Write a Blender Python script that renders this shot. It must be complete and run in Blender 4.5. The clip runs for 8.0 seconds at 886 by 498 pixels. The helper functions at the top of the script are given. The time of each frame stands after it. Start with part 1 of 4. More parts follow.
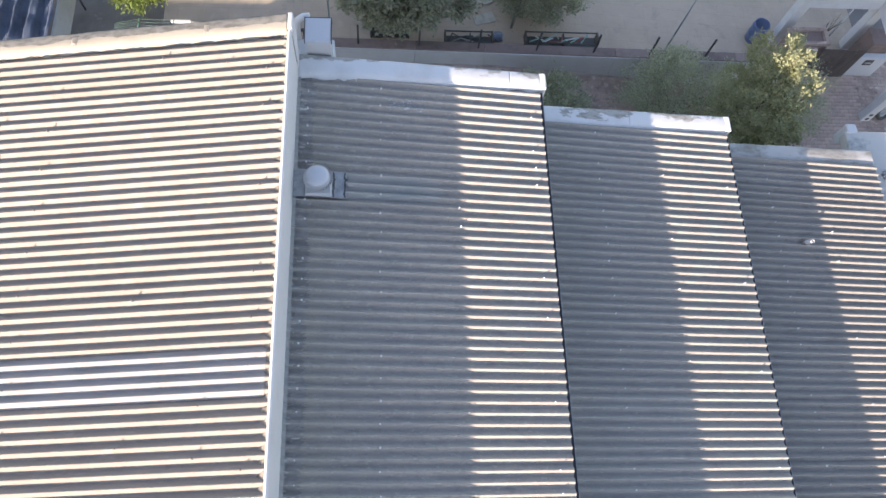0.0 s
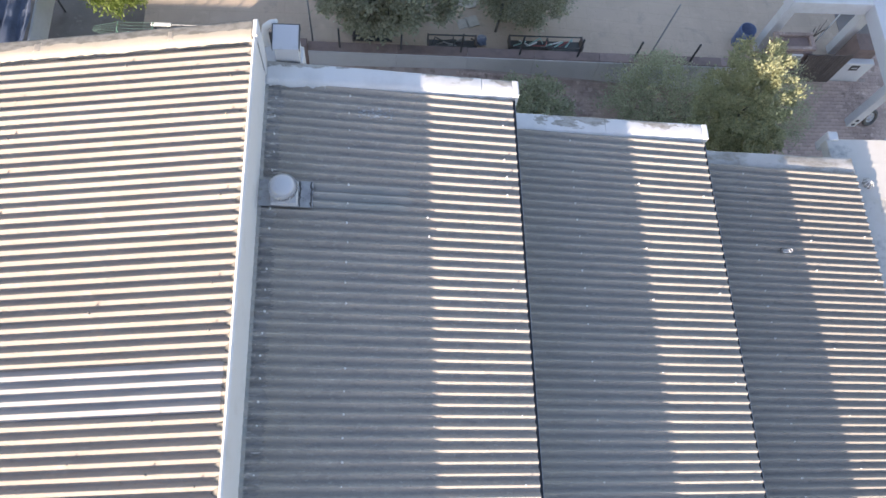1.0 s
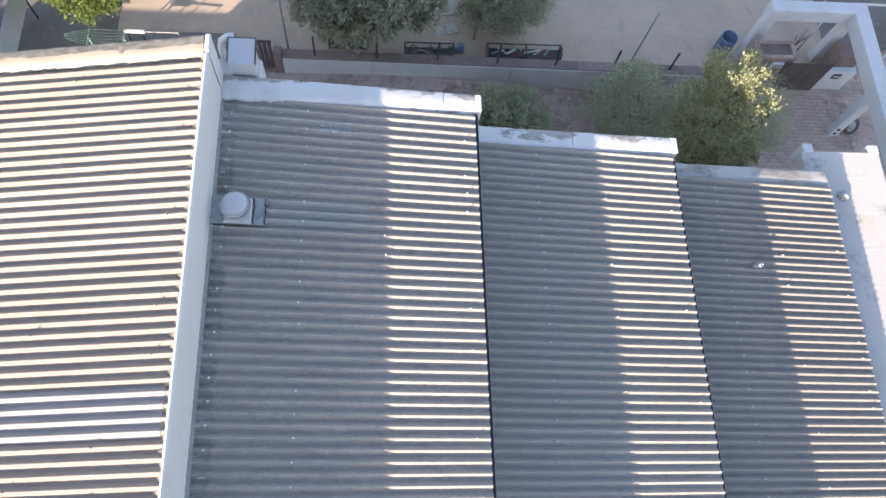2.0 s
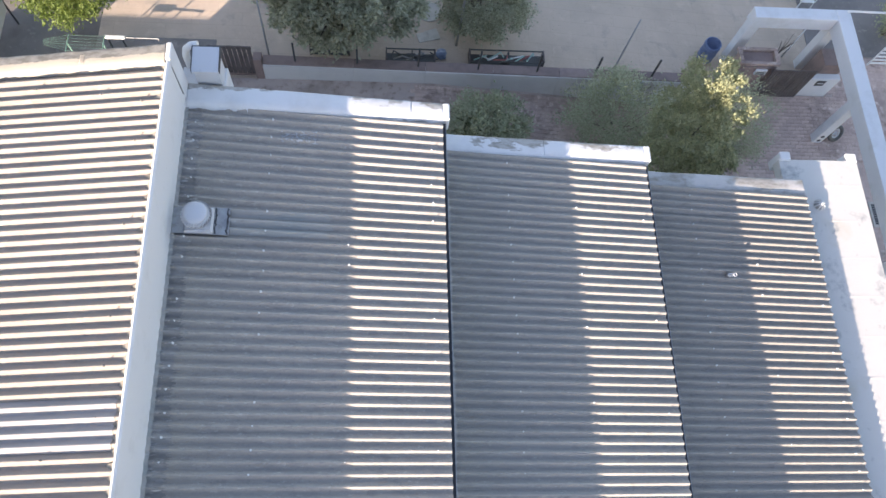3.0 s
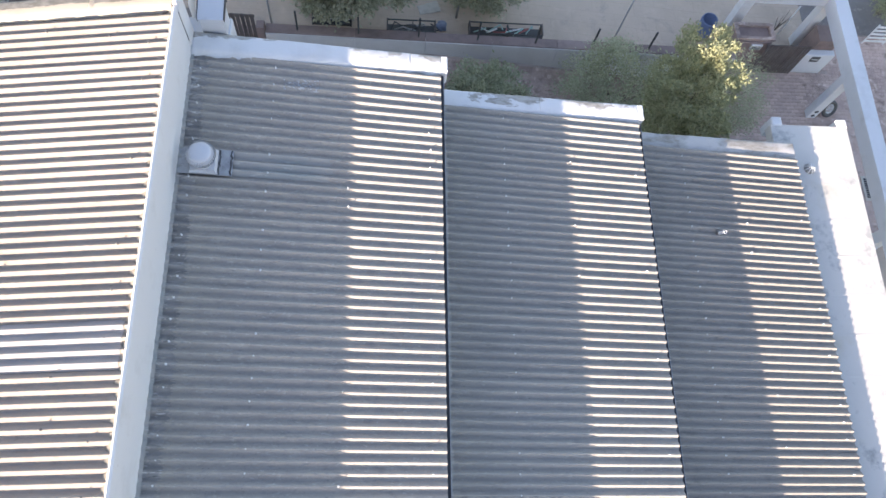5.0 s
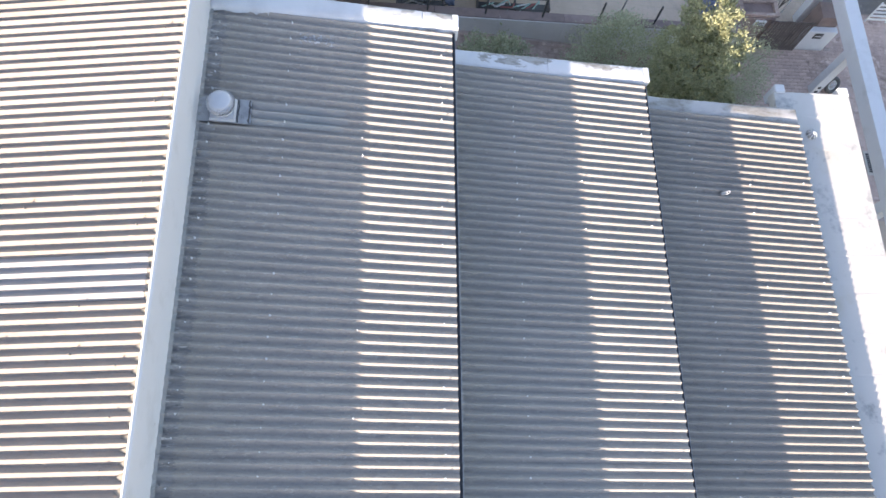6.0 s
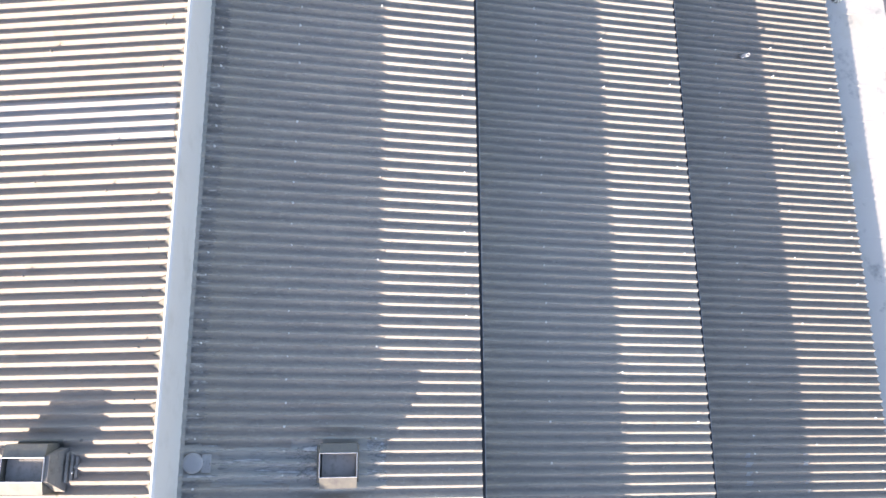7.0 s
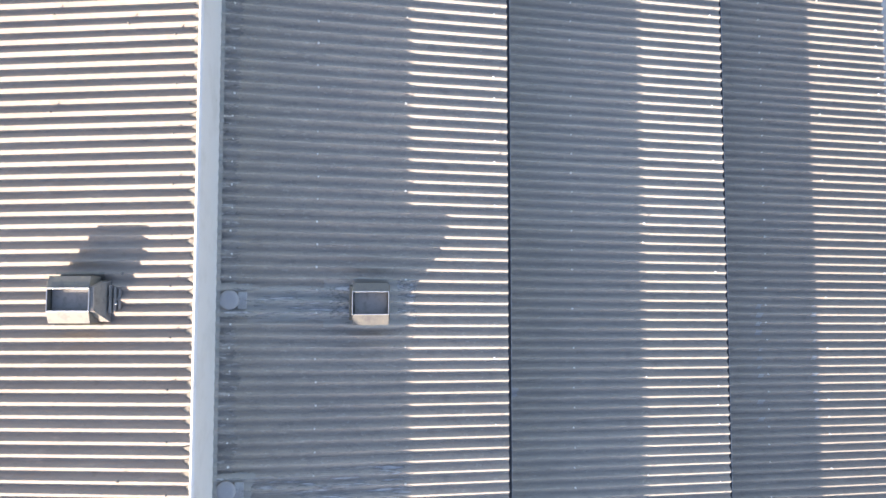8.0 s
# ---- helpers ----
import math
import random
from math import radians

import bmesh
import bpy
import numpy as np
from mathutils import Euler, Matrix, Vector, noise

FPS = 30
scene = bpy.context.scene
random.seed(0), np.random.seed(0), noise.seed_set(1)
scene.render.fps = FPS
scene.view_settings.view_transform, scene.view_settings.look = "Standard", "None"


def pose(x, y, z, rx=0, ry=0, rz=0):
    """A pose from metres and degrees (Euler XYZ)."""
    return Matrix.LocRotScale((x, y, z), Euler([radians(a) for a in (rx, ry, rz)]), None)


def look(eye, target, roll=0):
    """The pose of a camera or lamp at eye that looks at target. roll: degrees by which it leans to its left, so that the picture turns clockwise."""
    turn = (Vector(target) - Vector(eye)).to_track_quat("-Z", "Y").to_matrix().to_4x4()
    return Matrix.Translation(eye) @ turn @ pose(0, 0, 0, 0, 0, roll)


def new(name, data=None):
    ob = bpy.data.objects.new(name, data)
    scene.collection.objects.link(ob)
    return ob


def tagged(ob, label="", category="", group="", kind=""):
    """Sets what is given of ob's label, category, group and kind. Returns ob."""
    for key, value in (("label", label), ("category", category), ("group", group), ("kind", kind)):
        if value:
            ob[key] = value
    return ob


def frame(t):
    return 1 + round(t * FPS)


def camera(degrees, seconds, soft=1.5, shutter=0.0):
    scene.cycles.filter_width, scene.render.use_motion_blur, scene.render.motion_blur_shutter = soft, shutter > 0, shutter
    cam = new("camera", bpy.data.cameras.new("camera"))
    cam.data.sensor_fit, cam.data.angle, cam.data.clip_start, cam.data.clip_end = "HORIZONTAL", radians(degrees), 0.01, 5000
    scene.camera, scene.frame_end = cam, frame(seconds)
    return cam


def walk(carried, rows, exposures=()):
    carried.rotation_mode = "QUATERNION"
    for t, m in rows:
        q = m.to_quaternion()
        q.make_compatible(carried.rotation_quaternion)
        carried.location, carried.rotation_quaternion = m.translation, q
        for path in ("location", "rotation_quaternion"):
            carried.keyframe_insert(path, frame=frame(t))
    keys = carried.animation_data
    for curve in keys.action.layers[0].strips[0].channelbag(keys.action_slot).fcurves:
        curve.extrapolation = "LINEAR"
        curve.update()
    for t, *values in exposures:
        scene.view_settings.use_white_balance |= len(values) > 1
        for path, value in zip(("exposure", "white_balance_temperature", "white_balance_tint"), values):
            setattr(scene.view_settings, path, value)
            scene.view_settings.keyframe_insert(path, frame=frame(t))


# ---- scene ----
cam = camera(63.2, 8.0)
PATH = [
    (0, (0.105, -0.351, 16.259), (0.283, 0.346, 14.393), 13.4),
    (0.5, (0.301, -0.281, 16.248), (0.481, 0.415, 14.381), 13.6),
    (1, (0.549, -0.175, 16.223), (0.731, 0.521, 14.357), 13.9),
    (1.5, (0.828, -0.015, 16.209), (1.013, 0.677, 14.342), 14.3),
    (3, (1.663, 0.215, 16.227), (1.846, 0.918, 14.363), 14.1),
    (3.5, (1.741, 0.12, 16.258), (1.921, 0.82, 14.393), 14.1),
    (4, (1.771, -0.04, 16.264), (1.951, 0.657, 14.398), 14.3),
    (4.5, (1.76, -0.278, 16.256), (1.941, 0.418, 14.39), 14.5),
    (4.7, (1.74, -0.408, 16.258), (1.922, 0.288, 14.392), 14.6),
    (6, (1.568, -1.419, 16.3), (1.742, -0.729, 14.43), 14.5),
    (6.5, (1.468, -1.860, 16.298), (1.635, -1.196, 14.419), 14.4),
    (6.6, (1.449, -1.949, 16.296), (1.614, -1.320, 14.405), 15.0),
    (6.7, (1.430, -2.037, 16.294), (1.594, -1.453, 14.388), 15.9),
    (6.8, (1.412, -2.123, 16.290), (1.574, -1.584, 14.371), 16.9),
    (6.9, (1.394, -2.207, 16.286), (1.554, -1.714, 14.354), 18.1),
    (7, (1.376, -2.287, 16.282), (1.534, -1.841, 14.339), 19.6),
    (7.1, (1.357, -2.363, 16.278), (1.513, -1.962, 14.325), 21.2),
    (7.2, (1.336, -2.435, 16.273), (1.490, -2.082, 14.310), 23.6),
    (7.3, (1.311, -2.500, 16.267), (1.463, -2.199, 14.296), 26.7),
    (7.4, (1.280, -2.559, 16.260), (1.431, -2.310, 14.282), 31.1),
    (7.5, (1.242, -2.609, 16.251), (1.392, -2.415, 14.266), 37.7),
    (7.6, (1.195, -2.651, 16.239), (1.346, -2.491, 14.251), 43.4),
    (7.7, (1.140, -2.685, 16.226), (1.294, -2.536, 14.237), 46.0),
    (7.8, (1.079, -2.714, 16.210), (1.238, -2.575, 14.221), 49.1),
    (7.9, (1.014, -2.740, 16.194), (1.180, -2.609, 14.205), 51.9),
    (8, (0.948, -2.763, 16.177), (1.120, -2.641, 14.188), 54.8),
]
walk(cam, [(t, look(eye, target, roll)) for t, eye, target, roll in PATH], [(0.0, 2.5, 6800, 21), (3.0, 2.66, 6800, 21), (6.0, 2.76, 6800, 21), (8.0, 2.72, 6800, 21)])

# ---- light ----
SUN_DIR = Vector((0.72, 1.0, -0.353)).normalized()     # the way the light travels
world = bpy.data.worlds.new("world")
scene.world = world
world.use_nodes = True
wn, wl = world.node_tree.nodes, world.node_tree.links
sky = wn.new("ShaderNodeTexSky")
sky.sky_type, sky.sun_disc = "NISHITA", False
sky.sun_elevation = math.asin(-SUN_DIR.z)
sky.sun_rotation = math.atan2(-SUN_DIR.x, -SUN_DIR.y)
sky.air_density, sky.dust_density = 1.0, 0.7
wl.new(sky.outputs[0], wn["Background"].inputs[0])
wn["Background"].inputs[1].default_value = 0.069
sun = new("sun", bpy.data.lights.new("sun", "SUN"))
sun.data.energy, sun.data.angle, sun.data.color = 2.15, radians(0.5), (1.0, 0.905, 0.75)
sun.matrix_world = look((0, 0, 30), Vector((0, 0, 30)) + SUN_DIR)

# ---- materials ----
def mat(name, base, rough=0.85, metal=0.0, spots=(), bump=0.0, bump_scale=40.0, stretch=(1, 1, 1), vary=0.0):
    """spots: (colour, scale, low, high, detail) layers laid over the base by noise."""
    m = bpy.data.materials.new(name)
    m.use_nodes = True
    n, l = m.node_tree.nodes, m.node_tree.links
    b = n["Principled BSDF"]
    b.inputs["Roughness"].default_value, b.inputs["Metallic"].default_value = rough, metal
    tc = n.new("ShaderNodeTexCoord")
    mp = n.new("ShaderNodeMapping")
    mp.inputs["Scale"].default_value = stretch
    l.new(tc.outputs["Object"], mp.inputs["Vector"])
    col = n.new("ShaderNodeRGB")
    col.outputs[0].default_value = (*base, 1)
    out = col.outputs[0]
    for colour, scale, low, high, detail in spots:
        t = n.new("ShaderNodeTexNoise")
        t.inputs["Scale"].default_value, t.inputs["Detail"].default_value, t.inputs["Roughness"].default_value = scale, detail, 0.65
        l.new(mp.outputs[0], t.inputs["Vector"])
        r = n.new("ShaderNodeMapRange")
        r.inputs["From Min"].default_value, r.inputs["From Max"].default_value = low, high
        l.new(t.outputs[0], r.inputs[0])
        x = n.new("ShaderNodeMix")
        x.data_type = "RGBA"
        x.inputs["B"].default_value = (*colour, 1)
        l.new(r.outputs[0], x.inputs["Factor"])
        l.new(out, x.inputs["A"])
        out = x.outputs["Result"]
    if vary:
        o = n.new("ShaderNodeObjectInfo")
        r = n.new("ShaderNodeMapRange")
        r.inputs["To Min"].default_value, r.inputs["To Max"].default_value = 1 - vary, 1 + vary
        l.new(o.outputs["Random"], r.inputs[0])
        x = n.new("ShaderNodeHueSaturation")
        l.new(r.outputs[0], x.inputs["Value"])
        l.new(out, x.inputs["Color"])
        out = x.outputs[0]
    l.new(out, b.inputs["Base Color"])
    if bump:
        t = n.new("ShaderNodeTexNoise")
        t.inputs["Scale"].default_value, t.inputs["Detail"].default_value = bump_scale, 6
        l.new(mp.outputs[0], t.inputs["Vector"])
        k = n.new("ShaderNodeBump")
        k.inputs["Strength"].default_value, k.inputs["Distance"].default_value = bump, 0.01
        l.new(t.outputs[0], k.inputs["Height"])
        l.new(k.outputs[0], b.inputs["Normal"])
    return m


def leaf_mat(name, a, c):
    m = mat(name, a, 0.55)
    n, l = m.node_tree.nodes, m.node_tree.links
    b = n["Principled BSDF"]
    g = n.new("ShaderNodeNewGeometry")
    x = n.new("ShaderNodeMix")
    x.data_type = "RGBA"
    x.inputs["A"].default_value, x.inputs["B"].default_value = (*a, 1), (*c, 1)
    l.new(g.outputs["Random Per Island"], x.inputs["Factor"])
    l.new(x.outputs["Result"], b.inputs["Base Color"])
    tr = n.new("ShaderNodeBsdfTranslucent")
    l.new(x.outputs["Result"], tr.inputs["Color"])
    mx = n.new("ShaderNodeMixShader")
    mx.inputs[0].default_value = 0.46
    l.new(b.outputs[0], mx.inputs[1])
    l.new(tr.outputs[0], mx.inputs[2])
    l.new(mx.outputs[0], n["Material Output"].inputs[0])
    return m


CEMENT = mat("fibre_cement", (0.313, 0.274, 0.234), 0.9, spots=[((0.277, 0.239, 0.204), 1.3, 0.45, 0.75, 5), ((0.408, 0.354, 0.301), 6, 0.55, 0.8, 6), ((0.250, 0.212, 0.172), 11, 0.58, 0.74, 8), ((0.156, 0.131, 0.105), 42, 0.62, 0.76, 5)], bump=0.85, bump_scale=38, stretch=(0.5, 1, 1), vary=0.05)
CEMENT_OLD = mat("weathered_cement", (0.362, 0.328, 0.284), 0.9, spots=[((0.330, 0.310, 0.283), 0.22, 0.40, 0.62, 3), ((0.304, 0.279, 0.250), 0.9, 0.42, 0.66, 7), ((0.441, 0.403, 0.354), 5, 0.58, 0.8, 6), ((0.263, 0.242, 0.216), 8, 0.54, 0.72, 8), ((0.482, 0.446, 0.398), 19, 0.57, 0.72, 8), ((0.178, 0.165, 0.147), 46, 0.61, 0.75, 5), ((0.270, 0.255, 0.236), 21, 0.54, 0.70, 9)], bump=0.5, bump_scale=45, stretch=(0.6, 1, 1), vary=0.05)
CEMENT_OLDER = mat("older_cement", (0.351, 0.322, 0.280), 0.9, spots=[((0.321, 0.306, 0.277), 0.22, 0.40, 0.62, 3), ((0.295, 0.274, 0.246), 0.9, 0.42, 0.66, 7), ((0.430, 0.395, 0.346), 5, 0.58, 0.8, 6), ((0.253, 0.239, 0.214), 8, 0.54, 0.72, 8), ((0.472, 0.439, 0.388), 19, 0.58, 0.74, 8), ((0.170, 0.163, 0.147), 46, 0.61, 0.75, 5), ((0.289, 0.273, 0.253), 21, 0.54, 0.70, 9)], bump=0.5, bump_scale=45, stretch=(0.6, 1, 1), vary=0.05)
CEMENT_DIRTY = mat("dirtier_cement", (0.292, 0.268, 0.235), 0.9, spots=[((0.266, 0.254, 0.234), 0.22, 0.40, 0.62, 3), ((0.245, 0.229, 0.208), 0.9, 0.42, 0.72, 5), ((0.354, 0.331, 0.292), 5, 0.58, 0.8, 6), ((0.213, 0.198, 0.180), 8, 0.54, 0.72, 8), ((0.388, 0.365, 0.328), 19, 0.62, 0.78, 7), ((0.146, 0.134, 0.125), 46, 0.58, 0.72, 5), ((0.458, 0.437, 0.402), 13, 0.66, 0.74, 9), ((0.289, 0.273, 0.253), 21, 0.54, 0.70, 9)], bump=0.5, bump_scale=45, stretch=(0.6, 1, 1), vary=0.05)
WHITE = mat("white_paint", (0.64, 0.645, 0.648), 0.7, spots=[((0.54, 0.54, 0.53), 1.6, 0.5, 0.75, 6), ((0.4, 0.38, 0.34), 9, 0.66, 0.8, 8)], bump=0.25, bump_scale=35)
MEMBRANE = mat("painted_membrane", (0.36, 0.365, 0.37), 0.75, spots=[((0.25, 0.255, 0.26), 5, 0.42, 0.66, 6), ((0.13, 0.13, 0.135), 16, 0.6, 0.74, 6)], bump=0.3, bump_scale=25)
BITUMEN = mat("bitumen", (0.06, 0.06, 0.062), 0.75, spots=[((0.12, 0.12, 0.12), 12, 0.5, 0.7, 5)], bump=0.3)
COAT = mat("brushed_sealing_coat", (0.362, 0.340, 0.307), 0.8, spots=[((0.294, 0.300, 0.279), 4, 0.42, 0.62, 7), ((0.483, 0.460, 0.423), 11, 0.60, 0.76, 7), ((0.210, 0.200, 0.186), 26, 0.6, 0.74, 6)], bump=0.3, stretch=(0.3, 1, 1))
DIRTCOAT = mat("dirty_sealing_coat", (0.321, 0.305, 0.284), 0.85, spots=[((0.218, 0.207, 0.193), 5, 0.42, 0.6, 7), ((0.589, 0.561, 0.522), 14, 0.57, 0.68, 8), ((0.128, 0.122, 0.113), 30, 0.58, 0.72, 6)], bump=0.4, stretch=(0.3, 1, 1))
CAPGREY = mat("pale_grey_paint", (0.327, 0.334, 0.354), 0.6, spots=[((0.304, 0.308, 0.320), 7, 0.45, 0.7, 6)], bump=0.1)
SILVER = mat("silver_painted_sheet", (0.325, 0.309, 0.297), 0.85, 0.0, spots=[((0.244, 0.235, 0.225), 4, 0.45, 0.7, 6), ((0.374, 0.369, 0.369), 8, 0.6, 0.8, 5)], bump=0.2, stretch=(0.3, 1, 1))
WASHER = mat("pale_washer", (0.642, 0.642, 0.631), 0.8)


def patchy(m, scale, stretch, low, high):
    """Leaves holes in a coat, through which the sheets show."""
    n, l = m.node_tree.nodes, m.node_tree.links
    tc, mp, t, r = n.new("ShaderNodeTexCoord"), n.new("ShaderNodeMapping"), n.new("ShaderNodeTexNoise"), n.new("ShaderNodeMapRange")
    mp.inputs["Scale"].default_value = stretch
    t.inputs["Scale"].default_value, t.inputs["Detail"].default_value, t.inputs["Roughness"].default_value = scale, 6, 0.6
    r.inputs["From Min"].default_value, r.inputs["From Max"].default_value = low, high
    l.new(tc.outputs["Object"], mp.inputs["Vector"])
    l.new(mp.outputs[0], t.inputs["Vector"])
    l.new(t.outputs[0], r.inputs[0])
    l.new(r.outputs[0], n["Principled BSDF"].inputs["Alpha"])
    return m


BRUSHED = patchy(mat("streaky_brushed_coat", (0.50, 0.50, 0.50), 0.8, spots=[((0.36, 0.36, 0.36), 9, 0.45, 0.62, 8)], bump=0.3), 16, (0.10, 1.5, 1), 0.50, 0.66)
BLOTCHED = patchy(mat("blotchy_coat", (0.47, 0.475, 0.48), 0.8, spots=[((0.33, 0.33, 0.33), 14, 0.45, 0.62, 8)], bump=0.3), 9, (0.5, 1.2, 1), 0.47, 0.62)
FLAKED = patchy(mat("flaking_white_paint", (0.47, 0.47, 0.47), 0.85, bump=0.3), 26, (0.7, 1, 1), 0.50, 0.57)
LEAD = mat("lead_washer", (0.16, 0.15, 0.14), 0.8)
MORTAR = mat("mortar", (0.29, 0.262, 0.215), 0.95, spots=[((0.17, 0.152, 0.125), 9, 0.48, 0.66, 7), ((0.10, 0.09, 0.078), 30, 0.58, 0.7, 7)], bump=0.5, bump_scale=50)
GALV = mat("galvanised_steel", (0.55, 0.57, 0.6), 0.42, 0.8, spots=[((0.4, 0.41, 0.43), 8, 0.5, 0.7, 5)])
VENTWHITE = mat("painted_metal", (0.54, 0.55, 0.57), 0.5, spots=[((0.44, 0.45, 0.46), 6, 0.55, 0.75, 5)])
SHEETMETAL = mat("aged_sheet_metal", (0.181, 0.172, 0.149), 0.6, 0.1, spots=[((0.118, 0.110, 0.105), 7, 0.5, 0.7, 6), ((0.235, 0.218, 0.165), 9, 0.56, 0.7, 6)], bump=0.15)
DARKMETAL = mat("dark_painted_sheet_metal", (0.213, 0.199, 0.186), 0.7, 0.1, spots=[((0.142, 0.131, 0.122), 9, 0.48, 0.68, 6), ((0.325, 0.298, 0.265), 17, 0.6, 0.74, 6)], bump=0.2)
SOOT = mat("soot", (0.286, 0.270, 0.255), 0.95, spots=[((0.187, 0.175, 0.165), 9, 0.5, 0.7, 5)])
DARK = mat("near_black", (0.03, 0.03, 0.034), 0.7)
ROOFWHITE = mat("white_roof_coating", (0.549, 0.525, 0.482), 0.6, spots=[((0.490, 0.444, 0.355), 0.7, 0.53, 0.70, 6), ((0.323, 0.315, 0.300), 1.9, 0.55, 0.66, 7), ((0.568, 0.549, 0.510), 1.2, 0.5, 0.75, 5), ((0.490, 0.468, 0.419), 7, 0.66, 0.8, 7)], bump=0.2, bump_scale=20)
ASPHALT = mat("street_paving", (0.557, 0.440, 0.338), 0.95, spots=[((0.445, 0.354, 0.272), 0.5, 0.40, 0.68, 7), ((0.601, 0.478, 0.368), 2.5, 0.55, 0.75, 6), ((0.357, 0.295, 0.243), 1.3, 0.56, 0.72, 8), ((0.273, 0.230, 0.191), 20, 0.62, 0.75, 5)], bump=0.3, bump_scale=80)
an, al = ASPHALT.node_tree.nodes, ASPHALT.node_tree.links
course = an.new("ShaderNodeTexBrick")
course.inputs["Scale"].default_value, course.inputs["Brick Width"].default_value, course.inputs["Row Height"].default_value = 1.0, 1.3, 0.42
course.inputs["Mortar Size"].default_value, course.inputs["Mortar Smooth"].default_value = 0.012, 0.6
course.inputs["Color1"].default_value, course.inputs["Color2"].default_value, course.inputs["Mortar"].default_value = (1, 1, 1, 1), (0.93, 0.93, 0.93, 1), (0.72, 0.71, 0.69, 1)
al.new(an["Texture Coordinate"].outputs["Object"], course.inputs["Vector"])
blend = an.new("ShaderNodeMix")
blend.data_type, blend.blend_type = "RGBA", "MULTIPLY"
blend.inputs["Factor"].default_value = 0.3
al.new(an["Principled BSDF"].inputs["Base Color"].links[0].from_socket, blend.inputs["A"])
al.new(course.outputs["Color"], blend.inputs["B"])
al.new(blend.outputs["Result"], an["Principled BSDF"].inputs["Base Color"])
ROAD = mat("dark_asphalt", (0.230, 0.206, 0.189), 0.95, spots=[((0.170, 0.152, 0.138), 0.8, 0.42, 0.65, 6), ((0.323, 0.289, 0.256), 5, 0.56, 0.72, 7)], bump=0.4, bump_scale=70)
CONCRETE = mat("pale_concrete", (0.56, 0.515, 0.445), 0.92, spots=[((0.46, 0.42, 0.36), 4, 0.45, 0.65, 6)], bump=0.3)
YARD = mat("yard_soil", (0.441, 0.360, 0.317), 0.95, spots=[((0.241, 0.189, 0.161), 1.5, 0.45, 0.7, 6), ((0.192, 0.144, 0.109), 6, 0.55, 0.75, 6)], bump=0.5, bump_scale=30)
BRICK = mat("paving_brick", (0.559, 0.423, 0.358), 0.92, spots=[((0.377, 0.280, 0.237), 0.9, 0.42, 0.60, 7), ((0.689, 0.559, 0.474), 5, 0.55, 0.72, 7), ((0.267, 0.195, 0.159), 3.0, 0.54, 0.66, 8)], bump=0.4, vary=0.12)
REDBRICK = mat("red_brick", (0.281, 0.207, 0.183), 0.9, spots=[((0.208, 0.154, 0.137), 3.0, 0.45, 0.7, 5)], bump=0.4, vary=0.2)
PLASTER = mat("grey_plaster", (0.608, 0.597, 0.578), 0.9, spots=[((0.546, 0.535, 0.517), 1.5, 0.45, 0.7, 6), ((0.250, 0.185, 0.167), 7, 0.62, 0.78, 7)], bump=0.3)
TIMBER = mat("dark_timber", (0.142, 0.120, 0.111), 0.8, spots=[((0.085, 0.070, 0.064), 4, 0.45, 0.7, 6)], bump=0.4, stretch=(1, 1, 0.2))
BARK = mat("bark", (0.17, 0.14, 0.115), 0.95, spots=[((0.11, 0.09, 0.075), 8, 0.45, 0.65, 6)], bump=0.6)
STEEL = mat("dark_steel", (0.10, 0.098, 0.095), 0.6, 0.4)
POLEGREY = mat("grey_pole", (0.33, 0.33, 0.32), 0.6, 0.3)
BLUE = mat("blue_plastic", (0.115, 0.165, 0.285), 0.5, spots=[((0.06, 0.095, 0.19), 4, 0.5, 0.7, 4)])
CYAN = mat("pale_green_tube", (0.35, 0.55, 0.5), 0.5)
PINK = mat("faded_red_tube", (0.4, 0.13, 0.12), 0.5)
PALE = mat("white_tube", (0.68, 0.68, 0.66), 0.5)
TARP = mat("blue_grey_tarpaulin", (0.17, 0.21, 0.29), 0.5, spots=[((0.10, 0.12, 0.17), 2.5, 0.45, 0.7, 5)], bump=0.2)
GREEN = mat("green_paint", (0.2, 0.33, 0.26), 0.5)
LEAF_DARK = leaf_mat("dark_leaves", (0.288, 0.303, 0.204), (0.492, 0.495, 0.356))
LEAF_MID = leaf_mat("green_leaves", (0.300, 0.332, 0.212), (0.504, 0.512, 0.356))
LEAF_LIGHT = leaf_mat("yellow_green_leaves", (0.288, 0.308, 0.175), (0.432, 0.436, 0.262))
LEAF_SUN = leaf_mat("bright_green_leaves", (0.11, 0.165, 0.035), (0.22, 0.28, 0.07))


